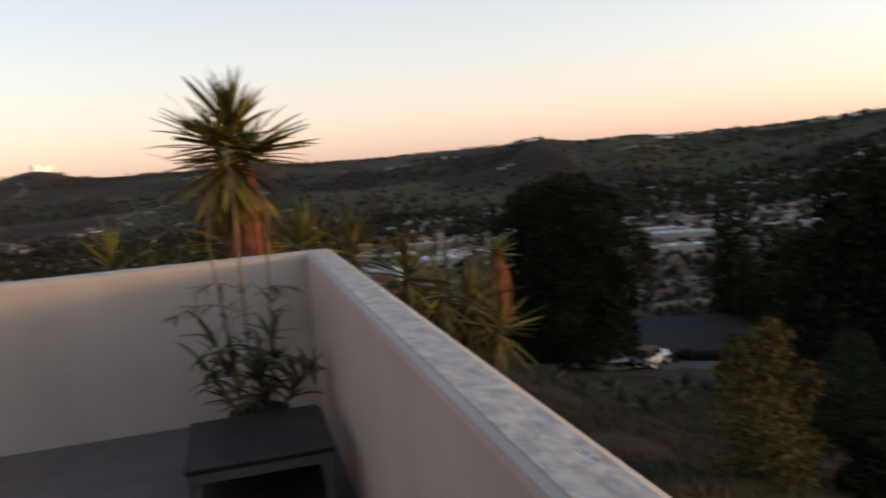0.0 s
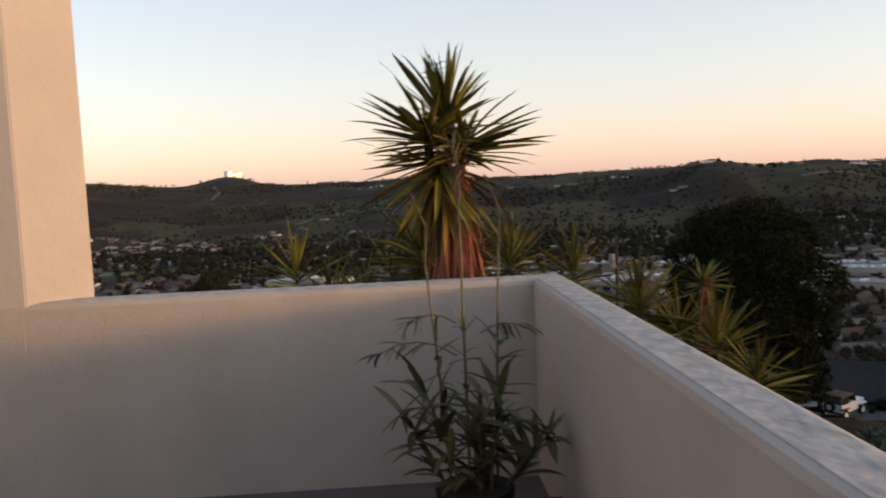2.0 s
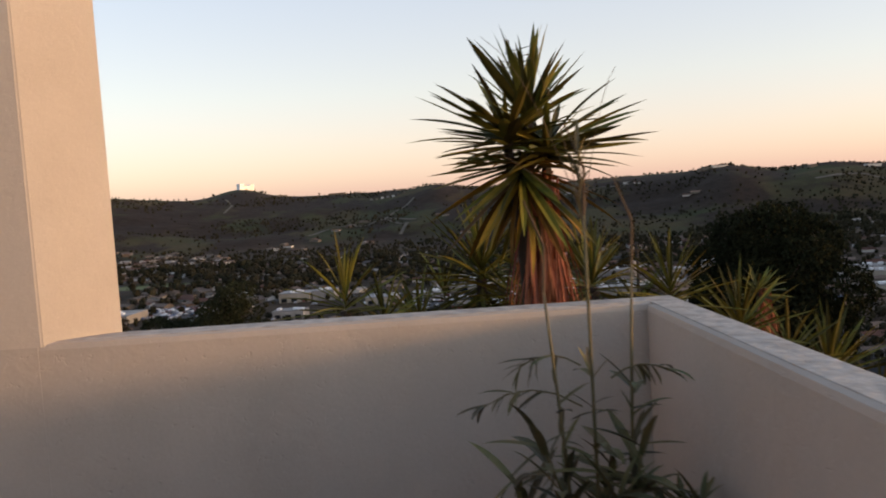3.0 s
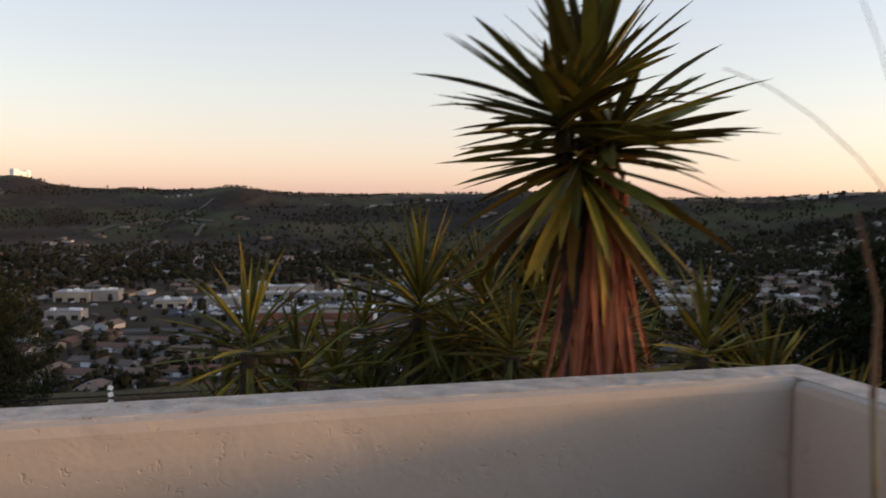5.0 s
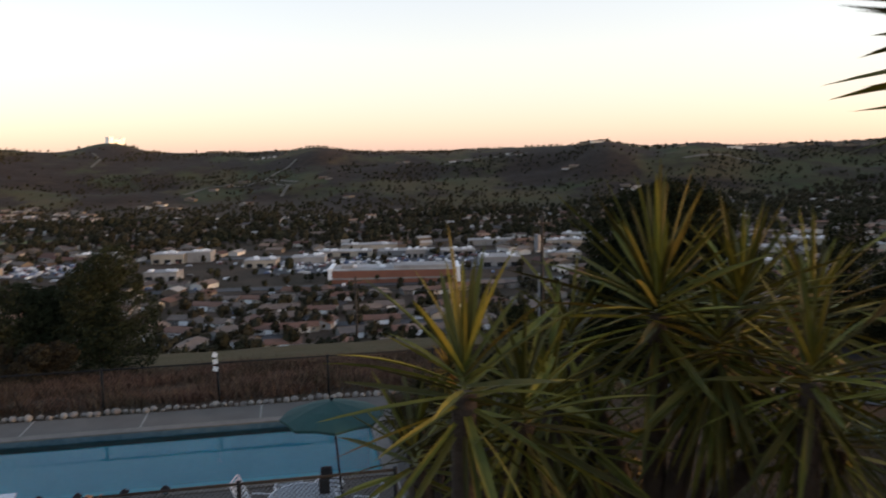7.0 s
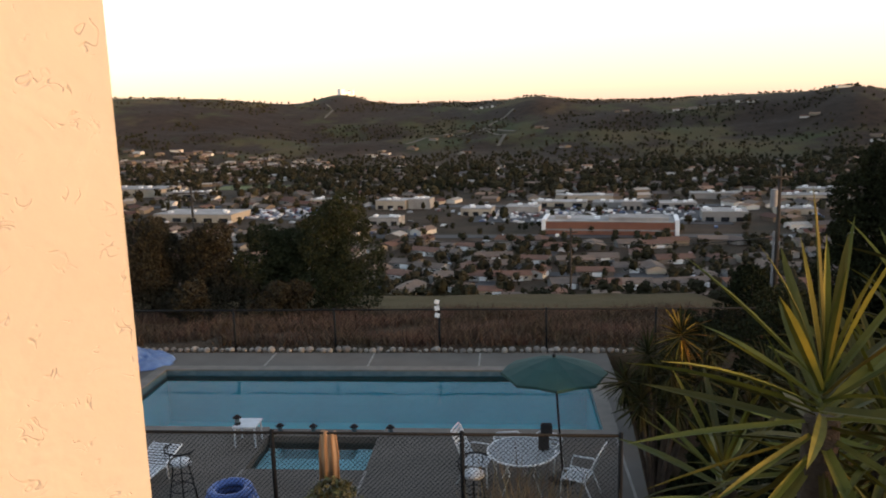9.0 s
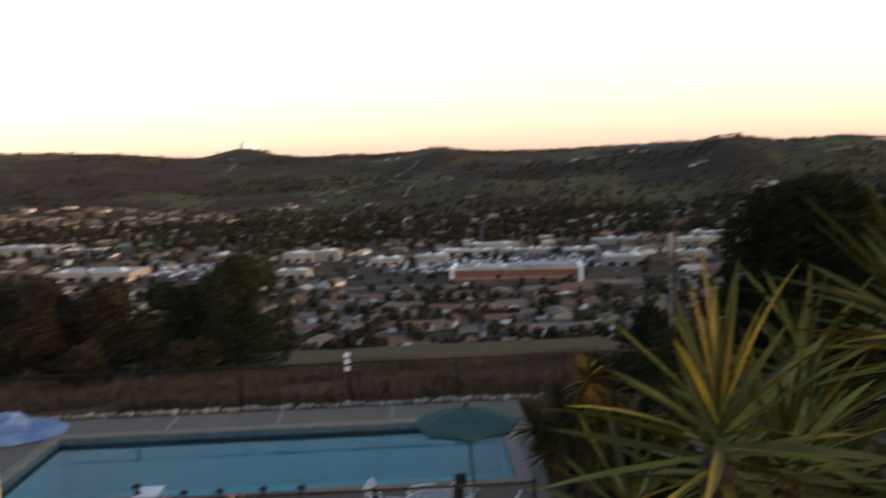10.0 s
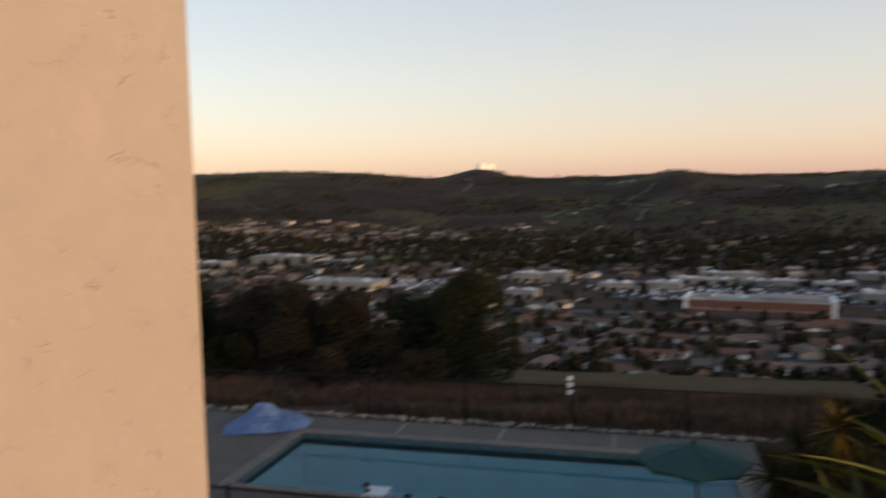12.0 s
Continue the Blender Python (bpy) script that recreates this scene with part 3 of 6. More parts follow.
def water_material():
    m = bpy.data.materials.new("pool_water")
    m.use_nodes = True
    n, l = m.node_tree.nodes, m.node_tree.links
    out = n["Material Output"]
    clear, gloss, mix, fr = n.new("ShaderNodeBsdfTransparent"), n.new("ShaderNodeBsdfGlossy"), n.new("ShaderNodeMixShader"), n.new("ShaderNodeFresnel")
    clear.inputs[0].default_value = (0.84, 0.97, 0.98, 1)
    gloss.inputs["Roughness"].default_value = 0.02
    fr.inputs[0].default_value = 1.2
    wave = n.new("ShaderNodeTexNoise")
    wave.inputs["Scale"].default_value = 2.2
    bump = n.new("ShaderNodeBump")
    bump.inputs["Strength"].default_value, bump.inputs["Distance"].default_value = 0.12, 0.02
    geo = n.new("ShaderNodeNewGeometry")
    l.new(geo.outputs["Position"], wave.inputs["Vector"]), l.new(wave.outputs["Fac"], bump.inputs["Height"])
    l.new(bump.outputs["Normal"], gloss.inputs["Normal"]), l.new(bump.outputs["Normal"], fr.inputs["Normal"])
    l.new(fr.outputs[0], mix.inputs[0]), l.new(clear.outputs[0], mix.inputs[1]), l.new(gloss.outputs[0], mix.inputs[2])
    l.new(mix.outputs[0], out.inputs[0])
    return m


water = water_material()
for name, x0, x1, y0, y1 in (("pool_water", PX0, PX1, PY0, PY1), ("spa_water", SX0, SX1, SY0, SY1)):
    me = mesh_of(name, [(x0, y0, DECK - 0.14), (x1, y0, DECK - 0.14), (x1, y1, DECK - 0.14), (x0, y1, DECK - 0.14)], [(0, 1, 2, 3)], water)
    ob = tagged(new(name, me), "still clear blue pool water", "water", kind="structure")

# ---- chain-link fences ----
def chain_fence(x0, x1, y, z0, z1, xs, label, pitch, wire):
    top = thing("chain_link_fence", (x0, y, z0), label, "fence")
    for x in xs:
        bm = bmesh.new()
        rod(bm, (x - x0, 0, -0.3), (x - x0, 0, z1 - z0 + 0.05), 0.035, n=10)
        part("post", bm, black_metal, top, smooth=True)
    bm = bmesh.new()
    rod(bm, (0, 0, z1 - z0), (x1 - x0, 0, z1 - z0), 0.024, n=8)
    part("rail", bm, black_metal, top, smooth=True)
    if pitch:
        h, w = z1 - z0 - 0.03, x1 - x0
        v, f = [], []
        for sign in (1, -1):
            u = -h
            while u < w + h:
                a_, b_ = (u, 0.0), (u + sign * h, h)
                if sign < 0:
                    a_, b_ = (u + h, 0.0), (u, h)
                lo_t, hi_t = 0.0, 1.0
                dx = b_[0] - a_[0]
                ts = sorted(((0 - a_[0]) / dx, (w - a_[0]) / dx))
                lo_t, hi_t = max(0, ts[0]), min(1, ts[1])
                u += pitch
                if hi_t - lo_t < 0.02:
                    continue
                p0 = (a_[0] + dx * lo_t, h * lo_t)
                p1 = (a_[0] + dx * hi_t, h * hi_t)
                k = len(v)
                o = wire * 0.7
                for p in (p0, p1):
                    v += [(p[0] - o, 0.0, p[1] + sign * o), (p[0] + o, 0.0, p[1] - sign * o), (p[0], wire * sign, p[1])]
                f += [(k, k + 1, k + 4, k + 3), (k + 1, k + 2, k + 5, k + 4), (k + 2, k, k + 3, k + 5)]
        tagged(part("wire_mesh", mesh_of("wire_mesh", v, f, black_metal), None, top), kind="stuff")
    return top


chain_fence(-20.5, -0.52, 11.0, -4.95, -3.27, [-20.5, -17.7, -14.7, -11.75, -8.8, -5.85, -2.9, -0.52], "black chain-link fence with round posts before the pool deck", 0.075, 0.0035)
chain_fence(-22.8, 5.2, 21.8, -5.5, -4.15, [-22.7, -19.6, -16.5, -13.4, -10.34, -7.3, -4.2, -1.1, 2.0, 5.1], "thin dark chain-link fence behind the pool", 0.12, 0.003)

# White sign on a fence post.
sign = thing("sign", (-4.25, 21.72, -4.35), "small white sign boards fixed to a fence post", "sign")
for i, (dz, tilt_) in enumerate(((0.05, 14), (0.26, -10), (0.45, 16))):
    bm = bmesh.new()
    box(bm, (0.0, 0, dz), (0.14, 0.015, 0.13), bevel=0.004, tilt=Matrix.Rotation(radians(tilt_), 4, "Y"))
    part("board", bm, white_metal, sign)

# ---- stones along the deck ----
STONES = []
for k in range(5):
    bm = bmesh.new()
    bmesh.ops.create_icosphere(bm, subdivisions=2, radius=1)
    for v in bm.verts:
        v.co *= 1 + 0.16 * noise.noise(v.co * 1.3 + Vector((k * 7, 0, 0)))
    STONES.append(finish("stone", bm, stone_mat, True))
x = -16.5
while x < 1.4:
    s = rnd.uniform(0.055, 0.115)
    ob = tagged(new("stone", rnd.choice(STONES)), "pale rounded river stone edging the pool deck", "stone", "stones along the deck")
    ob.matrix_basis = pose(x, 21.42 + rnd.uniform(-0.06, 0.1), DECK + s * 0.45, 0, 0, rnd.uniform(0, 360)) @ Matrix.Diagonal((s * rnd.uniform(0.8, 1.3), s, s * rnd.uniform(0.75, 1.0), 1))
    x += s * 1.5 + rnd.uniform(0.03, 0.12)

joint_mat = material("joint_filler", (0.24, 0.22, 0.20), (0.16, 0.145, 0.13), scale=4, rough=0.9, bump=0.1)
# Pale joints in the deck and the stone edge of the pool.
for i, (x0, y0, x1, y1) in enumerate(((-8.95, PY1 + 0.32, -8.95, 21.28), (-6.05, PY1 + 0.32, -6.05, 21.28), (-3.0, PY1 + 0.32, -3.0, 21.28), (-7.6, 11.1, -7.42, 13.85), (-5.0, 11.1, -4.98, 13.85), (0.05, 11.3, 0.05, 15.6), (-11.95, 11.1, -11.95, 15.5))):
    bm = bmesh.new()
    d = Vector((x1 - x0, y1 - y0, 0))
    box(bm, ((x0 + x1) / 2, (y0 + y1) / 2, DECK + 0.003), (d.length, 0.05, 0.008), turn=math.degrees(math.atan2(d.y, d.x)))
    tagged(part("trim_joint", bm, joint_mat), "pale filled joint in the concrete deck", "trim", kind="structure")
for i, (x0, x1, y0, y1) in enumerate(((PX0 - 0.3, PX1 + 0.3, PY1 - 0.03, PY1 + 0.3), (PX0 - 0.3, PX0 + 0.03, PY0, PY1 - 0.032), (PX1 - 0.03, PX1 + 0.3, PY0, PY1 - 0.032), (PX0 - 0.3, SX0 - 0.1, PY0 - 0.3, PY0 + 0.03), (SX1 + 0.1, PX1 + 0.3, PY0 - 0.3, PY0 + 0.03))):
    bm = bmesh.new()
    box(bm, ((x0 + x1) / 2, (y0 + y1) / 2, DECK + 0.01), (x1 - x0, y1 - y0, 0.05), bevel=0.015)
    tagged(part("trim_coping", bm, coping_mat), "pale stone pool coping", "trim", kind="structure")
tile_band = material("tile_band", (0.05, 0.09, 0.11), (0.08, 0.12, 0.14), scale=6, rough=0.3, bump=0.05)
bm = bmesh.new()
box(bm, ((PX0 + PX1) / 2, PY1 - 0.012, DECK - 0.09), (PX1 - PX0 - 0.02, 0.02, 0.16))
box(bm, (PX0 + 0.012, (PY0 + PY1) / 2, DECK - 0.09), (0.02, PY1 - PY0 - 0.08, 0.16))
box(bm, (PX1 - 0.012, (PY0 + PY1) / 2, DECK - 0.09), (0.02, PY1 - PY0 - 0.08, 0.16))
tagged(part("trim_tiles", bm, tile_band), "dark waterline tiles of the pool", "trim", kind="structure")
# Low seat inside the spa.
bm = bmesh.new()
box(bm, ((SX0 + SX1) / 2, SY0 + 0.52, DECK - 0.52), (SX1 - SX0 - 0.02, 1.02, 0.5))
box(bm, (SX0 + 0.16, SY0 + 1.28, DECK - 0.52), (0.30, 0.48, 0.5))
box(bm, (SX1 - 0.22, SY0 + 1.28, DECK - 0.52), (0.42, 0.48, 0.5))
tagged(part("spa_seat", bm, spa_plaster), "blue plastered spa bench under water", "pool", kind="structure")

# ---- umbrella, table, chairs ----
um = thing("patio_umbrella", (-1.19, 13.63, DECK), "dark green canvas patio umbrella, open, in a round base", "umbrella")
bm = bmesh.new()
rod(bm, (0, 0, 0.03), (-0.17, 0, 2.38), 0.02, n=10)
part("pole", bm, black_metal, um, smooth=True)
bm = bmesh.new()
rod(bm, (0, 0, 0), (0, 0, 0.07), 0.26, 0.2, 20)
part("base", bm, black_metal, um, "black round base")
bm = bmesh.new()
R, apex = 0.97, Vector((-0.17, 0, 2.39))
ring = []
for j in range(16):
    a_ = 2 * math.pi * j / 16
    k = R if j % 2 == 0 else R * 0.93
    ring.append((bm.verts.new(apex + Vector((k * 0.5 * math.cos(a_), k * 0.5 * math.sin(a_), -0.12 + (0.02 if j % 2 else 0.0)))),
                 bm.verts.new(apex + Vector((k * math.cos(a_), k * math.sin(a_), -0.29 + (0.025 if j % 2 else 0)))),
                 bm.verts.new(apex + Vector((k * 1.0 * math.cos(a_), k * 1.0 * math.sin(a_), -0.34 + (0.025 if j % 2 else 0))))))
tip = bm.verts.new(apex)
for j in range(16):
    a_, b_ = ring[j], ring[(j + 1) % 16]
    bm.faces.new((tip, a_[0], b_[0])), bm.faces.new((a_[0], a_[1], b_[1], b_[0])), bm.faces.new((a_[1], a_[2], b_[2], b_[1]))
canopy = part("canopy", bm, green_cloth, um, "dark green canvas")
so = canopy.modifiers.new("thick", "SOLIDIFY")
so.thickness = 0.006
bm = bmesh.new()
bmesh.ops.create_uvsphere(bm, u_segments=10, v_segments=6, radius=0.035, matrix=Matrix.Translation(apex + Vector((0, 0, 0.03))))
part("finial", bm, black_metal, um)
for j in range(8):
    a_ = 2 * math.pi * j / 8
    bm = bmesh.new()
    rod(bm, apex + Vector((0, 0, -0.05)), apex + Vector((R * 0.97 * math.cos(a_), R * 0.97 * math.sin(a_), -0.31)), 0.008, n=5)
    part("rib", bm, black_metal, um)

table = thing("patio_table", (-1.97, 13.3, DECK), "round white patio table with a mesh top", "table")
bm = bmesh.new()
bmesh.ops.create_cone(bm, cap_ends=True, segments=36, radius1=0.61, radius2=0.61, depth=0.02, matrix=Matrix.Translation((0, 0, 0.71)))
part("tabletop", bm, material("mesh_top", (0.27, 0.29, 0.31), (0.20, 0.22, 0.24), scale=14, rough=0.6, bump=0.5, fine=70), table)
bm = bmesh.new()
pipe(bm, [(0.62 * math.cos(a_), 0.62 * math.sin(a_), 0.71) for a_ in np.linspace(0, 2 * math.pi, 37)], 0.018, 6)
part("rim", bm, white_metal, table, smooth=True)
for j in range(4):
    a_ = math.pi / 4 + j * math.pi / 2
    bm = bmesh.new()
    pipe(bm, [(0.45 * math.cos(a_), 0.45 * math.sin(a_), 0.7), (0.3 * math.cos(a_), 0.3 * math.sin(a_), 0.35), (0.5 * math.cos(a_), 0.5 * math.sin(a_), 0.0)], 0.016, 6)
    part("leg", bm, white_metal, table, smooth=True)


def strap_chair(at, turn, top=1.02):
    """White tube armchair with vinyl straps; it faces its local -y."""
    c = thing("patio_chair", at, "white tubular patio armchair with vinyl straps at the table", "chair", "chairs round the patio table", turn=turn)
    for sx in (-1, 1):
        bm = bmesh.new()
        pipe(bm, [(sx * 0.27, -0.26, 0.0), (sx * 0.27, -0.24, 0.42), (sx * 0.27, -0.2, 0.62), (sx * 0.27, 0.18, 0.63), (sx * 0.26, 0.26, 0.55)], 0.014, 6)
        part("arm", bm, white_metal, c, smooth=True)
        bm = bmesh.new()
        pipe(bm, [(sx * 0.25, 0.34, 0.0), (sx * 0.25, 0.16, 0.4), (sx * 0.25, -0.24, 0.42)], 0.014, 6)
        part("leg", bm, white_metal, c, smooth=True)
    bm = bmesh.new()
    lean = 0.44 * (top - 0.4) / 0.62
    pipe(bm, [(-0.25, 0.16, 0.38), (-0.25, lean - 0.02, top - 0.04), (-0.2, lean, top), (0.2, lean, top), (0.25, lean - 0.02, top - 0.04), (0.25, 0.16, 0.38)], 0.014, 6)
    part("back_frame", bm, white_metal, c, smooth=True)
    for i in range(8 if top > 0.9 else 3):
        t = i / 7
        bm = bmesh.new()
        box(bm, (0, 0.18 + 0.23 * t, 0.46 + 0.5 * t), (0.5, 0.012, 0.05), tilt=Matrix.Rotation(radians(-23), 4, "X"))
        part("strap", bm, white_strap, c)
    for i in range(8):
        bm = bmesh.new()
        box(bm, (0, -0.22 + 0.055 * i, 0.425 - 0.004 * i), (0.5, 0.042, 0.01))
        part("strap", bm, white_strap, c)
    return c


strap_chair((-2.78, 13.55, DECK), 76)
strap_chair((-2.2, 13.95, DECK), 8, 0.7)
strap_chair((-1.5, 13.95, DECK), -24, 0.7)
strap_chair((-0.95, 13.0, DECK), -112)
black_cloth = material("black_fabric", (0.012, 0.012, 0.014), (0.02, 0.02, 0.022), rough=0.9, bump=0.3, fine=90)
bm = bmesh.new()
box(bm, (0, 0, 0.14), (0.2, 0.12, 0.28), bevel=0.04)
box(bm, (0.05, 0.02, 0.38), (0.22, 0.12, 0.24), bevel=0.05)
bag = tagged(part("bag", bm, black_cloth), "small black bag on the white table", "bag")
bag.matrix_basis = pose(-1.56, 13.35, DECK + 0.722)


def bar_stool(at, turn):
    s = thing("bar_stool", at, "black metal bar stool with a white cushion", "stool", "bar stools on the deck", turn=turn)
    for j in range(4):
        a_ = math.pi / 4 + j * math.pi / 2
        bm = bmesh.new()
        rod(bm, (0.13 * math.cos(a_), 0.13 * math.sin(a_), 0.7), (0.24 * math.cos(a_), 0.24 * math.sin(a_), 0), 0.014, n=6)
        part("leg", bm, black_metal, s)
    for z, r in ((0.25, 0.21), (0.45, 0.175)):
        bm = bmesh.new()
        pipe(bm, [(r * math.cos(a_), r * math.sin(a_), z) for a_ in np.linspace(0, 6.283, 17)], 0.009, 5)
        part("ring", bm, black_metal, s)
    bm = bmesh.new()
    bmesh.ops.create_cone(bm, cap_ends=True, segments=20, radius1=0.19, radius2=0.17, depth=0.08, matrix=Matrix.Translation((0, 0, 0.745)))
    bmesh.ops.bevel(bm, geom=[e for e in bm.edges], offset=0.015, segments=2, affect="EDGES")
    part("cushion", bm, white_strap, s, "white round cushion", True)
    bm = bmesh.new()
    pipe(bm, [(0.27 * math.cos(a_), 0.25 * math.sin(a_), 1.0 + 0.02 * math.cos(a_)) for a_ in np.linspace(-0.35, 3.5, 15)], 0.018, 6)
    part("back_rail", bm, black_metal, s, smooth=True)
    for a_ in (0.1, 0.8, 1.57, 2.34, 3.04):
        bm = bmesh.new()
        pipe(bm, [(0.19 * math.cos(a_), 0.18 * math.sin(a_), 0.72), (0.26 * math.cos(a_), 0.25 * math.sin(a_), 0.86), (0.26 * math.cos(a_), 0.24 * math.sin(a_), 1.0)], 0.009, 5)
        part("spindle", bm, black_metal, s)
    return s


bar_stool((-8.1, 12.6, DECK), 160)
bar_stool((-2.8, 12.3, DECK), 50)


def lounger(at, turn):
    c = thing("sun_lounger", at, "white strapped sun lounger lying flat on the deck", "lounger", "sun loungers", turn=turn)
    for sx in (-1, 1):
        bm = bmesh.new()
        pipe(bm, [(sx * 0.31, -0.95, 0.30), (sx * 0.31, 0.3, 0.30), (sx * 0.31, 0.95, 0.48)], 0.016, 6)
        part("side_rail", bm, white_metal, c, smooth=True)
        for yy in (-0.7, 0.45):
            bm = bmesh.new()
            pipe(bm, [(sx * 0.31, yy - 0.06, 0.3), (sx * 0.3, yy, 0.0)], 0.014, 6)
            part("leg", bm, white_metal, c, smooth=True)
    for i in range(26):
        yy = -0.92 + i * 0.073
        zz = 0.31 + max(0, yy - 0.3) * 0.277
        bm = bmesh.new()
        box(bm, (0, yy, zz), (0.62, 0.06, 0.01))
        part("strap", bm, white_strap, c)
    return c


lounger((-9.12, 13.05, DECK), -9)
lounger((-10.2, 13.0, DECK), -9)

st = thing("side_table", (-7.72, 15.1, DECK), "small square white plastic side table", "table")
bm = bmesh.new()
box(bm, (0, 0, 0.44), (0.5, 0.5, 0.035), bevel=0.012)
part("tabletop", bm, white_strap, st)
for sx in (-1, 1):
    for sy in (-1, 1):
        bm = bmesh.new()
        rod(bm, (sx * 0.22, sy * 0.22, 0), (sx * 0.21, sy * 0.21, 0.43), 0.018, 0.024, 8)
        part("leg", bm, white_strap, st)


def lantern(at):
    c = thing("lantern", at, "small black solar lantern with a round cap", "lantern", "lanterns round the spa")
    bm = bmesh.new()
    rod(bm, (0, 0, 0), (0, 0, 0.05), 0.07, 0.06, 12)
    part("base", bm, black_metal, c)
    bm = bmesh.new()
    rod(bm, (0, 0, 0.05), (0, 0, 0.15), 0.05, n=12)
    part("globe", bm, tile_band, c)
    bm = bmesh.new()
    rod(bm, (0, 0, 0.15), (0, 0, 0.21), 0.1, 0.03, 12)
    part("cap", bm, black_metal, c)


lantern((-7.9, 15.0, DECK + 0.458))
for p in ((-7.2, 15.66), (-4.75, 15.62), (-6.45, 15.64), (-5.55, 15.64)):
    lantern((*p, DECK))

towel_mat = material("towel", (0.33, 0.175, 0.085), (0.40, 0.25, 0.15), scale=1.2, rough=0.95, bump=0.4, fine=90, amount=0.3)
tn, tl = towel_mat.node_tree.nodes, towel_mat.node_tree.links
stripe = tn.new("ShaderNodeTexWave")
stripe.bands_direction = "X"
stripe.inputs["Scale"].default_value, stripe.inputs["Distortion"].default_value = 3.2, 1.5
tl.new(tn["Geometry"].outputs["Position"], stripe.inputs["Vector"])
tl.new(stripe.outputs["Fac"], tn["Color Ramp"].inputs["Fac"])
bm = bmesh.new()
cols = 15
grid = []
for i in range(cols):
    u = i / (cols - 1)
    xw = -4.96 + (u - 0.5) * 0.30
    wob = 0.03 * math.sin(u * 15)
    col = []
    for yy, zz in ((10.93, -4.02), (10.945, -3.6), (10.96, -3.3), (11.0, -3.235), (11.04, -3.3), (11.05, -3.75)):
        narrow = 1.0 - 0.22 * (1 if zz > -3.4 else 0)
        col.append(bm.verts.new((-4.96 + (xw + 4.96) * narrow, yy + wob * (1 if zz < -3.25 else 0.2), zz + 0.02 * math.sin(u * 7))))
    grid.append(col)
for a_, b_ in zip(grid, grid[1:]):
    for i in range(5):
        bm.faces.new((a_[i], a_[i + 1], b_[i + 1], b_[i]))
tw = tagged(part("towel", bm, towel_mat, smooth=True), "orange striped towel hung over the fence rail", "towel")
so = tw.modifiers.new("thick", "SOLIDIFY")
so.thickness = 0.012

# Heap of blue pool cover on the deck's corner.
blue_sheet = material("blue_sheet", (0.055, 0.11, 0.27), (0.13, 0.21, 0.37), scale=2.2, rough=0.45, bump=0.3, fine=25, amount=0.3)
bm = bmesh.new()
n_ = 40
vs = {}
for i in range(n_ + 1):
    for j in range(n_ + 1):
        u, v = i / n_ * 2 - 1, j / n_ * 2 - 1
        r = math.hypot(u, v)
        fall = max(0.0, 1 - r ** 1.6)
        warp = noise.noise(Vector((u * 2, v * 2, 9)))
        fold = abs(math.sin(3.5 * u + 9 * v + 4 * warp)) ** 0.5 + 0.5 * abs(math.sin(13 * v - 4 * u + 5 * warp))
        peak = math.exp(-((u + 0.1) ** 2 / 0.09 + (v - 0.3) ** 2 / 0.2))
        z = 0.22 * fall * (0.5 + 0.5 * noise.noise(Vector((u * 1.6, v * 1.6, 2)))) + 0.30 * peak + 0.24 * fall ** 0.5 * fold + 0.02
        edge = 1 + 0.22 * noise.noise(Vector((u * 2, v * 2, 5)))
        vs[i, j] = bm.verts.new((u * 1.25 * edge, v * 0.75 * edge, max(0.004, z if r < 1.1 else 0.004)))
for i in range(n_):
    for j in range(n_):
        if math.hypot((i + 0.5) / n_ * 2 - 1, (j + 0.5) / n_ * 2 - 1) < 1.08:
            bm.faces.new((vs[i, j], vs[i + 1, j], vs[i + 1, j + 1], vs[i, j + 1]))
bmesh.ops.delete(bm, geom=[v for v in bm.verts if not v.link_faces], context="VERTS")
cov = tagged(part("pool_cover", bm, blue_sheet, smooth=True), "crumpled blue plastic pool cover heaped on the deck", "pool cover")
cov.matrix_basis = pose(-12.85, 20.1, DECK + 0.002, 0, 0, 22)
for k in range(6):
    bm = bmesh.new()
    pipe(bm, [(-13.4 + 1.5 * t + 0.1 * math.sin(6 * t + k), 19.5 + 0.17 * k + 0.22 * math.sin(2.6 * t + 1.3 * k), DECK + 0.1 + 0.22 * math.sin(3.1 * t) * (0.6 + 0.25 * k)) for t in np.linspace(0, 1, 12)], 0.035, 7)
    tagged(part("cover_tube", bm, white_strap if k % 2 else blue_sheet, cov, smooth=True), "pale tube edge of the cover")

# Blue inflatable ring near the fence.
bm = bmesh.new()
for k in range(3):
    pipe(bm, [((0.42 - 0.05 * k) * math.cos(a_), (0.42 - 0.05 * k) * math.sin(a_), 0.09 + 0.14 * k) for a_ in np.linspace(0, 6.2832, 33)], 0.085, 10)
pr = tagged(part("paddling_pool", bm, material("pool_vinyl", (0.035, 0.085, 0.27), (0.05, 0.11, 0.32), scale=3, rough=0.4, bump=0.05), smooth=True), "small blue inflatable paddling pool", "paddling pool")
pr.matrix_basis = pose(-7.1, 12.3, DECK)

# ---- plants near the pool ----
tuft_mat = material("tuft", (0.17, 0.11, 0.065), (0.10, 0.08, 0.04), scale=3, rough=0.95, bump=0, vary="island", amount=0.5)
stalks_green = material("bush_leaf", (0.038, 0.044, 0.014), (0.075, 0.066, 0.022), scale=3, rough=0.7, bump=0, fine=9, vary="island", amount=0.5)


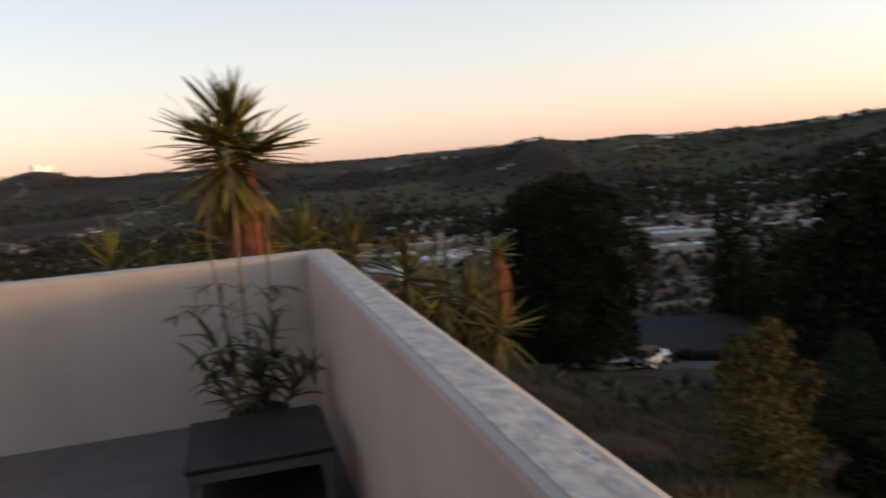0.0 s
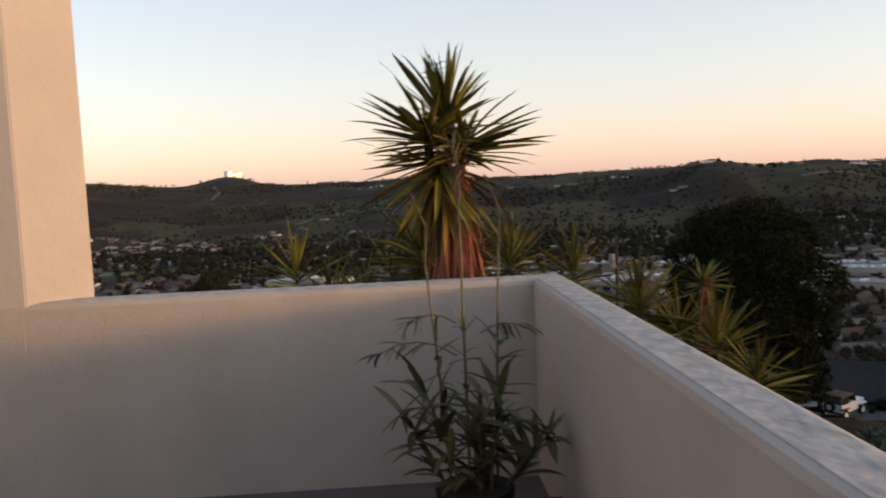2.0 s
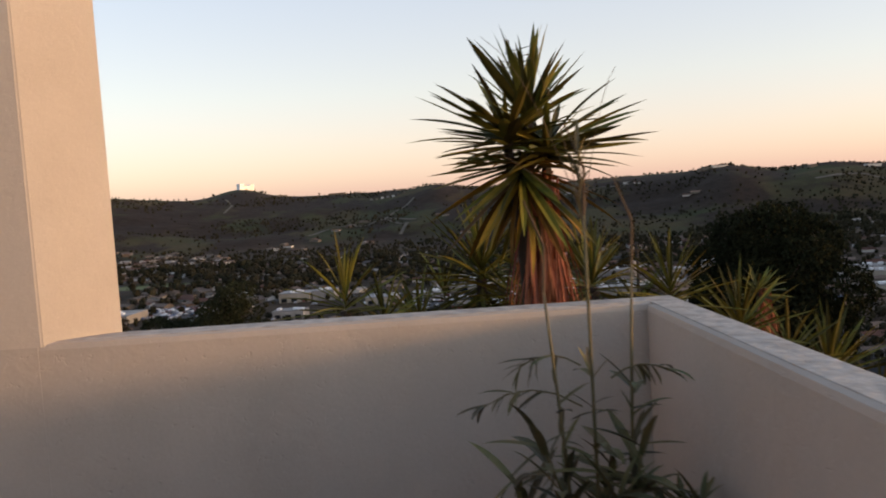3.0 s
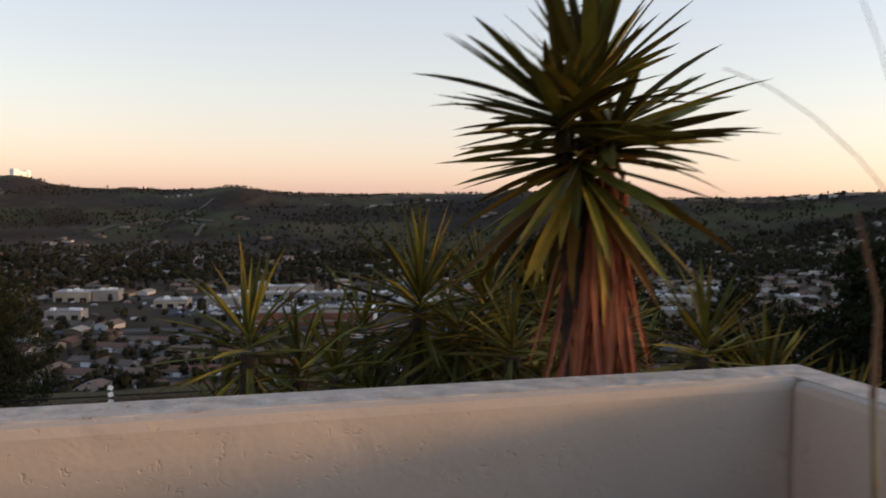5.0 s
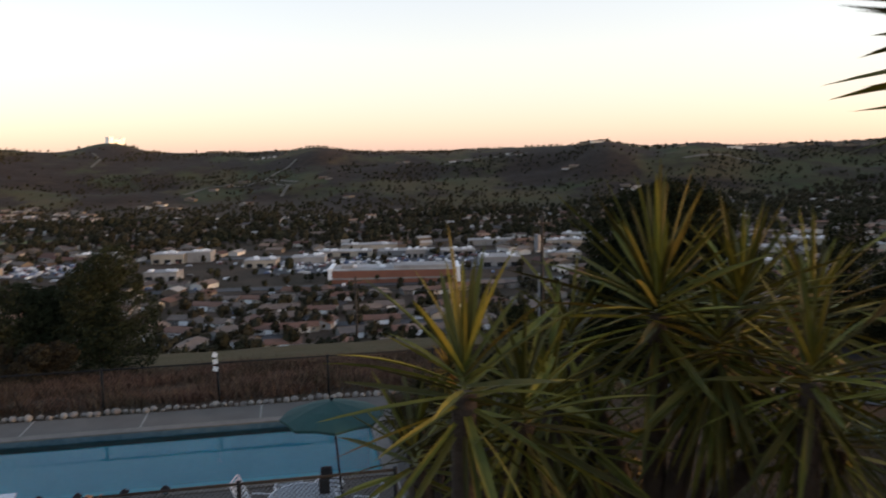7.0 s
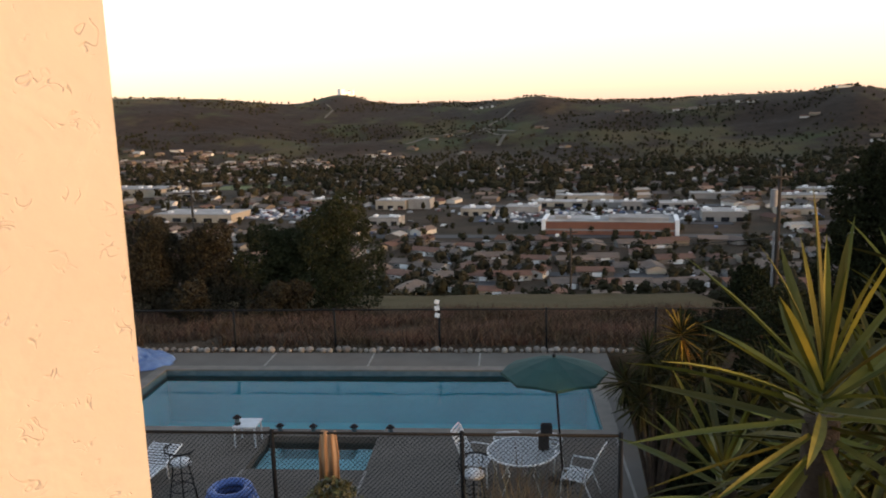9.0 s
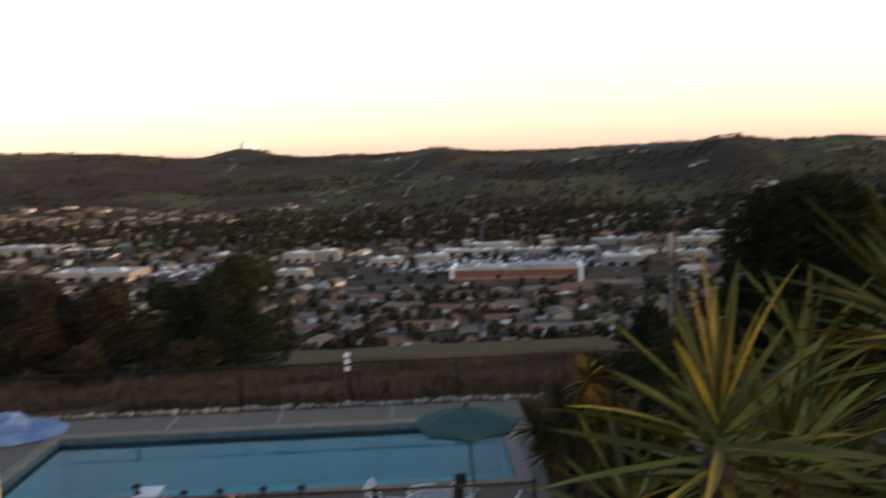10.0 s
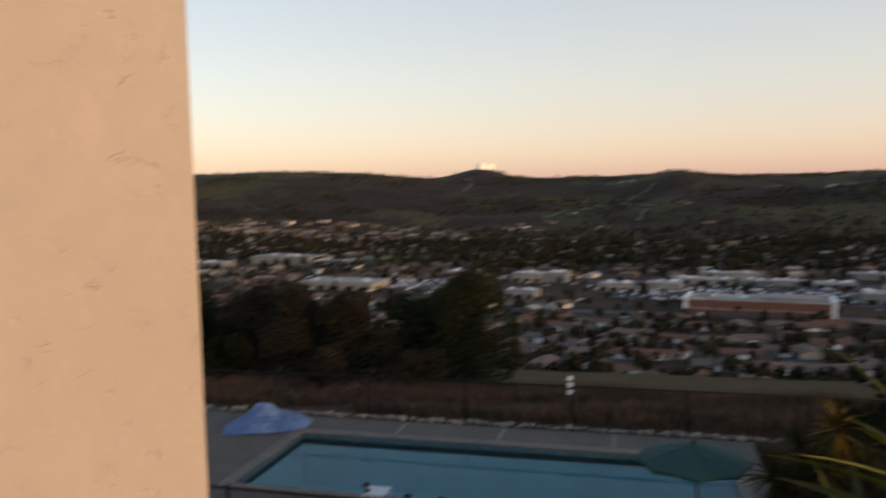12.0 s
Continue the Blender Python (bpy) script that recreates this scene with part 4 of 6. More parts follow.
def blades_mesh(name, count, spread_x, spread_y, height, mat, seed, at=None, lean=0.35, w=0.012):
    r = np.random.default_rng(seed)
    if at is None:
        base = np.stack([r.normal(0, spread_x, count), r.normal(0, spread_y, count), np.zeros(count)], 1)
    else:
        base = at
    h = height * r.uniform(0.5, 1.2, count)
    a_ = r.uniform(0, 6.283, count)
    tip = base + np.stack([np.cos(a_) * h * lean, np.sin(a_) * h * lean, h], 1) * r.uniform(0.6, 1.0, count)[:, None]
    mid = base * 0.55 + tip * 0.45 + np.array([0, 0, 0.12]) * h[:, None]
    side = np.stack([-np.sin(a_), np.cos(a_), np.zeros(count)], 1) * w
    v = np.stack([base - side, base + side, mid + side * 0.8, mid - side * 0.8, tip], 1).reshape(-1, 3)
    k = np.arange(count)[:, None] * 5
    f = (k + np.array([0, 1, 2, 3])).tolist() + (k + np.array([3, 2, 4])).tolist()
    return mesh_of(name, v.tolist(), f, mat)


tuft = tagged(new("dry_tuft", blades_mesh("dry_tuft", 1300, 0.3, 0.25, 1.75, tuft_mat, 31)), "dry brown feathery grass clump by the fence", "grass")
tuft.matrix_basis = pose(-2.0, 10.4, z_at(-2.0, 10.4))
tuft = tagged(new("dry_tuft", blades_mesh("dry_tuft", 600, 0.25, 0.2, 1.35, tuft_mat, 32)), "dry brown feathery grass clump by the fence", "grass")
tuft.matrix_basis = pose(-1.2, 10.2, z_at(-1.2, 10.2))
tree(-4.6, 9.6, 2.4, lobes_of(33, 12, 0.35, 2.05, 0.6, 0.45), 8000, 0.045, stalks_green, "low yellowish green bush below the fence", 33, 0.03, "bush")


# Pool yucca leaves are darkened to stand for shade; tallest head mixes in gold.
shaded_leaf = material("shaded_leaf", (0.015, 0.019, 0.007), (0.036, 0.032, 0.010), scale=2, rough=0.7, bump=0.1, fine=40, vary="object", amount=0.5, spec=0.1)
SHADED = [leaf_mesh("leaf", 1.0, w, d, shaded_leaf) for w, d in ((0.115, 0.1), (0.13, 0.25), (0.11, 0.45))]


def cordyline(x, y, heads, label, seed):
    r = random.Random(seed)
    zb = max(z_at(x, y), DECK - 0.1) - 0.05
    top = thing("yucca_tree", (x, y, zb), label, "yucca", "yucca trees by the pool")
    for dx, dy, h, reach, count in heads:
        bm = bmesh.new()
        pipe(bm, [(dx * t, dy * t, h * t) for t in (0, 0.3, 0.6, 1)], 0.05, 8, 0.035)
        stem = part("trunk", bm, bark, top, smooth=True)
        rosette(stem, (dx, dy, h), reach * 1.12, int(count * 1.4), -86, 78, r, meshes=SHADED if h < 3 else SHADED[:1] + GOLD, wide=0.6, along=0.45)


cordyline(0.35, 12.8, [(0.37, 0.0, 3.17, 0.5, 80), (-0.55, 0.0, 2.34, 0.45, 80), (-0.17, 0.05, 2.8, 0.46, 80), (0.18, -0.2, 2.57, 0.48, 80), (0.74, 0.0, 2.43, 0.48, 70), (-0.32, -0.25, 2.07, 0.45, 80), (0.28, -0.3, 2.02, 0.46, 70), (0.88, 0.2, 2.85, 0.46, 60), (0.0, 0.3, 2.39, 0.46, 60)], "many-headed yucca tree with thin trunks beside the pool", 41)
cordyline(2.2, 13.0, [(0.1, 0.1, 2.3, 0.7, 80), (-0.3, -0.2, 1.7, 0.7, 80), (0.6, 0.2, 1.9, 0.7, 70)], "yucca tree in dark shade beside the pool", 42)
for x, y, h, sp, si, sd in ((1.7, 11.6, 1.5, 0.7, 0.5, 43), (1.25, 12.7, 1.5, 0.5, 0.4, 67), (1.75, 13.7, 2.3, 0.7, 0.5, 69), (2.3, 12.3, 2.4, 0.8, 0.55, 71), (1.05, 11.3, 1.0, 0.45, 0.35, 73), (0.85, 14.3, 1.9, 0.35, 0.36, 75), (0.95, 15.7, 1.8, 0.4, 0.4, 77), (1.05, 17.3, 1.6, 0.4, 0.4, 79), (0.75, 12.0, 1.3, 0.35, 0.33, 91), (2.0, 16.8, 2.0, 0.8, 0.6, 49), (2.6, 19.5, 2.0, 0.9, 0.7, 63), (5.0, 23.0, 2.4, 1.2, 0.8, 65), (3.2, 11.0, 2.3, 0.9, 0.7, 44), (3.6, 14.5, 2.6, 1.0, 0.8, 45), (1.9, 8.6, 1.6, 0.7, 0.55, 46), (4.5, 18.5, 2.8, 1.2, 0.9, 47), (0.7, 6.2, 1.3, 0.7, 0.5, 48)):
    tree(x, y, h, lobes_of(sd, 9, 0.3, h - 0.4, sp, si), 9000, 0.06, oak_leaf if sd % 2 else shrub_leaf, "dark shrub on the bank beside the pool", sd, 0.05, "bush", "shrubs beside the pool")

for x, y, h, sp, si, sd in ((15.5, 12.5, 2.4, 1.0, 0.8, 81), (18.0, 14.0, 2.8, 1.2, 0.9, 83), (13.0, 12.8, 1.5, 0.8, 0.6, 85), (11.6, 7.2, 2.0, 0.8, 0.6, 87), (21.0, 18.0, 3.2, 1.3, 1.0, 89)):
    tree(x, y, h, lobes_of(sd, 9, 0.3, h - 0.4, sp, si), 12000, 0.06, pine_leaf, "dark low shrub on the slope", sd, 0.05, "bush", "shrubs on the slope")

# Shrubs on the slope beside the house: dark below, sunlight painted orange at tips.
bush_green = material("bush_green", (0.066, 0.062, 0.023), (0.115, 0.085, 0.032), scale=1.1, rough=0.95, bump=0, fine=7, vary="island", amount=0.5, spec=0.03)
for x, y, h, sp, si, sd in ((8.1, 6.2, 3.5, 0.6, 0.55, 51), (9.2, 7.2, 3.5, 0.85, 0.62, 52), (10.2, 8.3, 2.6, 0.8, 0.6, 58)):
    lb_ = lobes_of(sd, 12, 0.4, h - 0.5, sp, si)
    bush = tree(x, y, h, lb_, 7500, 0.055, bush_green, "tall bush on the slope, its tips painted sunlit orange", sd, 0.05, "bush", "bushes on the slope")
    tips = [(q_[0] * 1.25, q_[1] * 1.25, q_[2] + 0.3 * q_[5], q_[3] * 0.75, q_[4] * 0.75, q_[5] * 0.95) for q_ in lb_[-4:]]
    part("young_foliage", crown_mesh("young_foliage", tips, 1300, 0.06, shrub_leaf, sd + 100), shrub_leaf, bush, "leaf tips painted orange for the low sun")
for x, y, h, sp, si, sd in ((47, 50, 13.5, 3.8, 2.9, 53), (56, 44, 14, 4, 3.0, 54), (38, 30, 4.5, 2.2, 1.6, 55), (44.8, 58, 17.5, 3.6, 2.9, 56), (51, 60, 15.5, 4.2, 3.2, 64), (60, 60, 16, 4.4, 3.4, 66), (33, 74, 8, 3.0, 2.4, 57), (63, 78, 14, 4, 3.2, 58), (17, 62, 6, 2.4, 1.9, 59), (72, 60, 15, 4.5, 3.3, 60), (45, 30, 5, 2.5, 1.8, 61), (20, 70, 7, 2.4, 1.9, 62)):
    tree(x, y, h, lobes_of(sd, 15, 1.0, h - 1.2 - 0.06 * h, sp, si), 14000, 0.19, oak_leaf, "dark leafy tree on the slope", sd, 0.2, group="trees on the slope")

# Unseen trees added on the sunward slope to keep the low sun off the pool.
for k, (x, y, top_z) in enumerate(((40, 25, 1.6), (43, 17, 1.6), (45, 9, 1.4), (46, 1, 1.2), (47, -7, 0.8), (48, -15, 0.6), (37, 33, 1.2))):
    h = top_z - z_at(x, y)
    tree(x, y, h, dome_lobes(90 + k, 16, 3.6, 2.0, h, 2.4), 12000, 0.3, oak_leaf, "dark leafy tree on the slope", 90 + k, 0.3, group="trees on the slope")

# Dry grass and low brush.
def scatter(count, x0, x1, y0, y1, seed, keep):
    r = np.random.default_rng(seed)
    p = np.stack([r.uniform(x0, x1, count), r.uniform(y0, y1, count)], 1)
    p = p[keep(p[:, 0], p[:, 1])]
    return np.stack([p[:, 0], p[:, 1], ground_height(p[:, 0], p[:, 1]) - 0.03], 1)


pts = scatter(48000, -30, 7, 22.6, 37, 61, lambda x, y: waves(x, y, 7, 8) > -0.5)
tagged(new("dry_brush", blades_mesh("dry_brush", len(pts), 0, 0, 0.52, dry_grass, 62, pts, 0.8, 0.014)), "tall reddish brown dry grass beyond the pool fence", "grass", kind="stuff")
slope_mix = material("slope_weeds", (0.110, 0.062, 0.036), (0.050, 0.052, 0.020), scale=0.45, rough=0.95, bump=0, fine=5, vary="island", amount=0.5, spec=0.03)
pts = scatter(90000, 2, 34, 1, 30, 63, lambda x, y: (x - 0.15 * y > 2.5) & (waves(x, y, 6, 9) > -0.35))
tagged(new("slope_grass", blades_mesh("slope_grass", len(pts), 0, 0, 0.34, slope_mix, 64, pts, 0.7, 0.011)), "dry grass and weeds on the slope", "grass", kind="stuff")
pts = scatter(600, -12, 3, 2.2, 10.3, 65, lambda x, y: y > 2)
tagged(new("garden_weeds", blades_mesh("garden_weeds", len(pts), 0, 0, 0.4, stalks_green, 66, pts, 0.5, 0.02)), "low green weeds below the terrace", "grass", kind="stuff")

agave_mat = material("agave_leaf", (0.055, 0.064, 0.030), (0.095, 0.090, 0.040), scale=3, rough=0.6, bump=0.1, vary="object", amount=0.35)
AGAVE = [leaf_mesh("leaf", 1.0, 0.16, d, agave_mat) for d in (0.05, 0.2)]
for i in range(16):
    t = i / 15
    x, y = 13 + 13 * t + rnd.uniform(-2.5, 2.5), 20 + 12 * (1 - t) * rnd.random() + 9 * t
    ag = thing("agave", (x, y, z_at(x, y)), "grey-green agave clump on the dry slope", "agave", "agaves on the slope")
    bm = bmesh.new()
    rod(bm, (0, 0, -0.1), (0, 0, 0.2), 0.1, 0.06, 8)
    core = part("stem", bm, bark, ag)
    rosette(core, (0, 0, 0.15), rnd.uniform(0.7, 1.1), 26, 5, 80, rnd, "leaf", AGAVE)

# ---- poles ----
grey_paint = material("grey_paint", (0.20, 0.20, 0.21), (0.15, 0.15, 0.16), rough=0.6, bump=0.05)

def utility_pole(x, y, top_z, label, arms, box_on):
    zb = z_at(x, y) - 0.3
    h = top_z - zb
    p = thing("utility_pole", (x, y, zb), label, "pole", "utility poles")
    bm = bmesh.new()
    rod(bm, (0, 0, 0), (0, 0, h), 0.15, 0.10, 12)
    part("shaft", bm, pole_wood, p, smooth=True)
    for z, w in arms:
        bm = bmesh.new()
        box(bm, (0, -0.17, h - z), (w, 0.1, 0.12), turn=8, bevel=0.01)
        arm = part("crossarm", bm, pole_wood, p)
        for sx in (-0.45, -0.2, 0.2, 0.45):
            bm = bmesh.new()
            rod(bm, (sx * w, -0.17 + sx * w * 0.14, h - z + 0.06), (sx * w, -0.17 + sx * w * 0.14, h - z + 0.22), 0.05, 0.03, 8)
            part("insulator", bm, stone_mat, arm)
    if box_on:
        bm = bmesh.new()
        rod(bm, (-0.34, -0.15, h - 2.2), (-0.34, -0.15, h - 1.2), 0.2, n=14)
        part("transformer", bm, grey_paint, p, "grey transformer can")
        bm = bmesh.new()
        rod(bm, (-0.2, 0, 0), (-0.2, 0, h * 0.62), 0.07, n=8)
        part("conduit", bm, grey_paint, p)
    return p


utility_pole(13.5, 46.4, -2.3, "tall dark wooden utility pole with a grey transformer", ((0.5, 1.3),), True)
utility_pole(-31.5, 70.0, -5.0, "wooden utility pole with two crossarms", ((0.55, 2.9), (1.3, 2.0)), False)

utility_pole(5.0, 90.0, -12.4, "slim dark wooden utility pole on the lower slope", ((0.5, 1.6),), False)
utility_pole(-28.8, 105.0, -14.6, "slim dark wooden utility pole on the lower slope", ((0.5, 1.6),), False)
for (x0, y0, z0), (x1, y1, z1) in (((13.5, 46.3, -6.3), (5.0, 89.8, -13.6)), ((5.0, 89.8, -13.6), (-28.8, 104.8, -15.4))):
    bm = bmesh.new()
    pipe(bm, [(x0 + (x1 - x0) * t, y0 + (y1 - y0) * t, z0 + (z1 - z0) * t - 2.4 * t * (1 - t)) for t in np.linspace(0, 1, 13)], 0.035, 5)
    tagged(part("power_cable", bm, black_metal), "thin black power cable hanging between wooden poles", "cable", "power cables")

# ---- jeep, drive and neighbouring house ----
JX, JY = 31.2, 50.4
bm = bmesh.new()
v = []
nx_, ny_ = 14, 8
for i in range(nx_ + 1):
    for j in range(ny_ + 1):
        px, py = 24.5 + 26 * i / nx_, 46.4 + 8.8 * j / ny_ + 0.06 * (i - 6)
        v.append(bm.verts.new((px, py, z_at(px, py) + 0.12)))
for i in range(nx_):
    for j in range(ny_):
        k = i * (ny_ + 1) + j
        bm.faces.new((v[k], v[k + ny_ + 1], v[k + ny_ + 2], v[k + 1]))
tagged(part("road_drive", bm, asphalt, smooth=True), "worn dark asphalt driveway", "road", kind="structure")

jeep_white = material("car_white", (0.72, 0.73, 0.74), (0.66, 0.67, 0.68), rough=0.3, bump=0, amount=0.1, spec=0.5)
tyre_mat = material("tyre", (0.02, 0.02, 0.02), rough=0.9, bump=0.3)
canvas_tan = material("tan_canvas", (0.11, 0.075, 0.052), (0.085, 0.06, 0.042), rough=0.9, bump=0.2)
glass_dark = material("car_glass", (0.02, 0.022, 0.025), rough=0.1, bump=0, spec=0.6)
zj = z_at(JX, JY) + 0.14
jeep = thing("jeep", (JX, JY, zj), "white open off-road car with a tan soft top and spare wheel", "car", turn=32)
bm = bmesh.new()
box(bm, (-0.35, 0, 0.82), (2.3, 1.5, 0.62), bevel=0.06)
box(bm, (1.25, 0, 0.9), (1.25, 1.25, 0.46), bevel=0.06)
part("body", bm, jeep_white, jeep)
for sx in (-1.1, 1.3):
    for sy in (-0.72, 0.72):
        bm = bmesh.new()
        rod(bm, (sx, sy - 0.12, 0.4), (sx, sy + 0.12, 0.4), 0.4, n=20)
        wheel = part("wheel", bm, tyre_mat, jeep)
        bm = bmesh.new()
        rod(bm, (sx, sy - 0.135, 0.4), (sx, sy + 0.135, 0.4), 0.21, n=14)
        part("rim", bm, jeep_white, wheel)
        bm = bmesh.new()
        box(bm, (sx, sy * 1.05, 0.86), (1.0, 0.3, 0.06), bevel=0.02)
        part("fender", bm, jeep_white if sx > 0 else black_metal, jeep)
bm = bmesh.new()
rod(bm, (-1.52, 0.1, 0.95), (-1.74, 0.1, 0.95), 0.38, n=20)
spare = part("spare_wheel", bm, tyre_mat, jeep)
bm = bmesh.new()
rod(bm, (-1.735, 0.1, 0.95), (-1.76, 0.1, 0.95), 0.2, n=14)
part("rim", bm, jeep_white, spare)
bm = bmesh.new()
box(bm, (-0.55, 0, 1.72), (1.75, 1.4, 0.1), bevel=0.04)
box(bm, (-1.38, 0, 1.42), (0.08, 1.36, 0.56), bevel=0.03)
part("soft_top", bm, canvas_tan, jeep, "tan canvas roof")
bm = bmesh.new()
box(bm, (0.5, 0, 1.4), (0.06, 1.36, 0.56), tilt=Matrix.Rotation(radians(-15), 4, "Y"))
part("windscreen", bm, glass_dark, jeep)
for sy in (-0.69, 0.69):
    bm = bmesh.new()
    box(bm, (-0.85, sy, 1.4), (0.9, 0.03, 0.5))
    part("side_window", bm, glass_dark, jeep)
    bm = bmesh.new()
    rod(bm, (1.88, sy * 0.62, 0.92), (1.9, sy * 0.62, 0.92), 0.1, n=12)
    part("headlight", bm, glass_dark, jeep)
bm = bmesh.new()
box(bm, (1.95, 0, 0.6), (0.12, 1.5, 0.14), bevel=0.03)
box(bm, (-1.55, 0, 0.56), (0.1, 1.5, 0.12), bevel=0.03)
part("bumper", bm, black_metal, jeep)

tr_ = thing("trailer", (28.4, 50.9, z_at(28.4, 50.9) + 0.14), "small flat grey utility trailer behind the car", "trailer", turn=-12)
bm = bmesh.new()
box(bm, (0, 0, 0.55), (1.7, 1.2, 0.08), bevel=0.01)
part("bed", bm, white_metal, tr_)
for sy in (-0.6, 0.6):
    bm = bmesh.new()
    box(bm, (0, sy, 0.75), (1.7, 0.04, 0.3), bevel=0.01)
    part("side_board", bm, white_metal, tr_)
    bm = bmesh.new()
    rod(bm, (0, sy - 0.08, 0.28), (0, sy + 0.08, 0.28), 0.28, n=16)
    part("wheel", bm, tyre_mat, tr_)
bm = bmesh.new()
rod(bm, (0.8, 0, 0.5), (1.7, 0, 0.45), 0.03)
part("drawbar", bm, black_metal, tr_)

roof_grey = material("shingle_grey", (0.034, 0.032, 0.032), (0.024, 0.023, 0.023), scale=1.5, rough=0.9, bump=0.4, fine=12)
wall_dim = material("house_paint", (0.13, 0.12, 0.112), (0.10, 0.095, 0.09), scale=0.8, rough=0.9, bump=0.15)


def gable(bm, w, d, z, rise, over=0.4, t=0.16):
    """Two roof slopes with thickness, ridge along x."""
    for s_ in (-1, 1):
        e0, r0 = Vector((0, s_ * (d / 2 + over), z - over * rise / (d / 2))), Vector((0, 0, z + rise))
        for dz in (0,):
            p = [Vector((-w / 2 - over, e0.y, e0.z)), Vector((w / 2 + over, e0.y, e0.z)), Vector((w / 2 + over, 0, r0.z)), Vector((-w / 2 - over, 0, r0.z))]
            lo_ = [bm.verts.new(q) for q in p]
            hi_ = [bm.verts.new(q + Vector((0, 0, t))) for q in p]
            bm.faces.new(lo_), bm.faces.new(hi_)
            for i in range(4):
                bm.faces.new((lo_[i], lo_[(i + 1) % 4], hi_[(i + 1) % 4], hi_[i]))


def house(x, y, z, w, d, h, rise, turn, wall_m, roof_m, label, group, wins, doors, category="house"):
    ho = thing("house", (x, y, z), label, category, group, turn=turn)
    bm = bmesh.new()
    box(bm, (0, 0, h / 2 - 0.6), (w, d, h + 1.2))
    for sx in (-1, 1):
        a_ = [bm.verts.new((sx * w / 2, -d / 2, h)), bm.verts.new((sx * w / 2, d / 2, h)), bm.verts.new((sx * w / 2, 0, h + rise))]
        bm.faces.new(a_)
    part("wall", bm, wall_m, ho)
    bm = bmesh.new()
    gable(bm, w, d, h, rise)
    part("roof", bm, roof_m, ho)
    for wx, ww in wins:
        bm = bmesh.new()
        box(bm, (wx, -d / 2 - 0.02, 1.5), (ww, 0.08, 1.1))
        wi = part("window", bm, white_metal, ho)
        bm = bmesh.new()
        box(bm, (wx, -d / 2 - 0.05, 1.5), (ww - 0.16, 0.06, 0.94))
        part("pane", bm, glass_dark, wi)
    for wx, ww in doors:
        bm = bmesh.new()
        box(bm, (wx, -d / 2 - 0.03, 1.1), (ww, 0.1, 2.2))
        # Outside the town the panel is dark, standing for an open garage's shaded inside.
        part("garage_door", bm, white_metal if ww > 3 and group == "houses in the town" else glass_dark, ho)
    return ho


house(41.0, 59.5, z_at(41, 59.5) + 0.4, 14, 9, 2.7, 2.0, -18, wall_dim, roof_grey, "grey house with a low shingle roof and open garage", "", ((-4.5, 1.6), (5.2, 1.6)), ((0.6, 4.2),))

# ---- the town in the valley ----
FLOOR = -75.0
white_roof = material("flat_roof_white", (0.34, 0.325, 0.31), (0.19, 0.18, 0.172), scale=0.08, rough=0.9, bump=0, fine=0.6)
brick_wall = material("brick_red", (0.20, 0.085, 0.055), (0.165, 0.07, 0.048), scale=0.1, rough=0.9, bump=0, fine=1.5)
cream = material("cream_wall", (0.36, 0.315, 0.255), (0.27, 0.235, 0.19), scale=0.1, rough=0.9, bump=0, fine=0.7)
grey_wall = material("grey_wall", (0.23, 0.22, 0.21), (0.18, 0.172, 0.17), scale=0.1, rough=0.9, bump=0, fine=0.7)


def commercial(x, y, w, d, h, wall_m, roof_m, label, turn=-9.0, ends=False, units=2, bays=0):
    c = thing("warehouse", (x, y, FLOOR - 0.3), label, "building", "commercial buildings in the town", turn=turn)
    bm = bmesh.new()
    box(bm, (0, 0, h / 2), (w, d, h))
    part("wall", bm, wall_m, c)
    bm = bmesh.new()
    box(bm, (0, 0, h + 0.2), (w + 0.3, d + 0.3, 0.5))
    roof = part("roof", bm, roof_m, c)
    r = random.Random(int(x * 7 + y))
    for i in range(units):
        bm = bmesh.new()
        box(bm, (r.uniform(-0.4, 0.4) * w, r.uniform(-0.3, 0.3) * d, h + 1.0), (r.uniform(2, 4), r.uniform(2, 4), 1.3), bevel=0.05)
        part("roof_unit", bm, white_metal, roof)
    for i in range(bays):
        bm = bmesh.new()
        box(bm, ((i + 0.5) / bays * w - w / 2, -d / 2 - 0.05, 2.0), (w / bays * 0.55, 0.2, 2.8))
        part("window", bm, glass_dark, c)
    if ends:
        for sx in (-1, 1):
            bm = bmesh.new()
            box(bm, (sx * (w / 2 + 0.6), 0.2, h / 2 + 0.6), (2.4, d + 1.0, h + 1.6))
            part("end_wall", bm, white_metal, c, "white end wall")
        bm = bmesh.new()
        box(bm, (w * 0.22, -d * 0.1, h + 1.4), (w * 0.45, d * 0.6, 2.2))
        part("raised_roof", bm, white_roof, c)
        bm = bmesh.new()
        box(bm, (-w * 0.38, -d * 0.1, h + 1.4), (7, 7, 2.0))
        part("raised_roof", bm, white_roof, c)
        bm = bmesh.new()
        box(bm, (0, -d / 2 - 0.1, h * 0.42), (w * 0.98, 0.3, 1.0))
        part("band", bm, grey_wall, c)


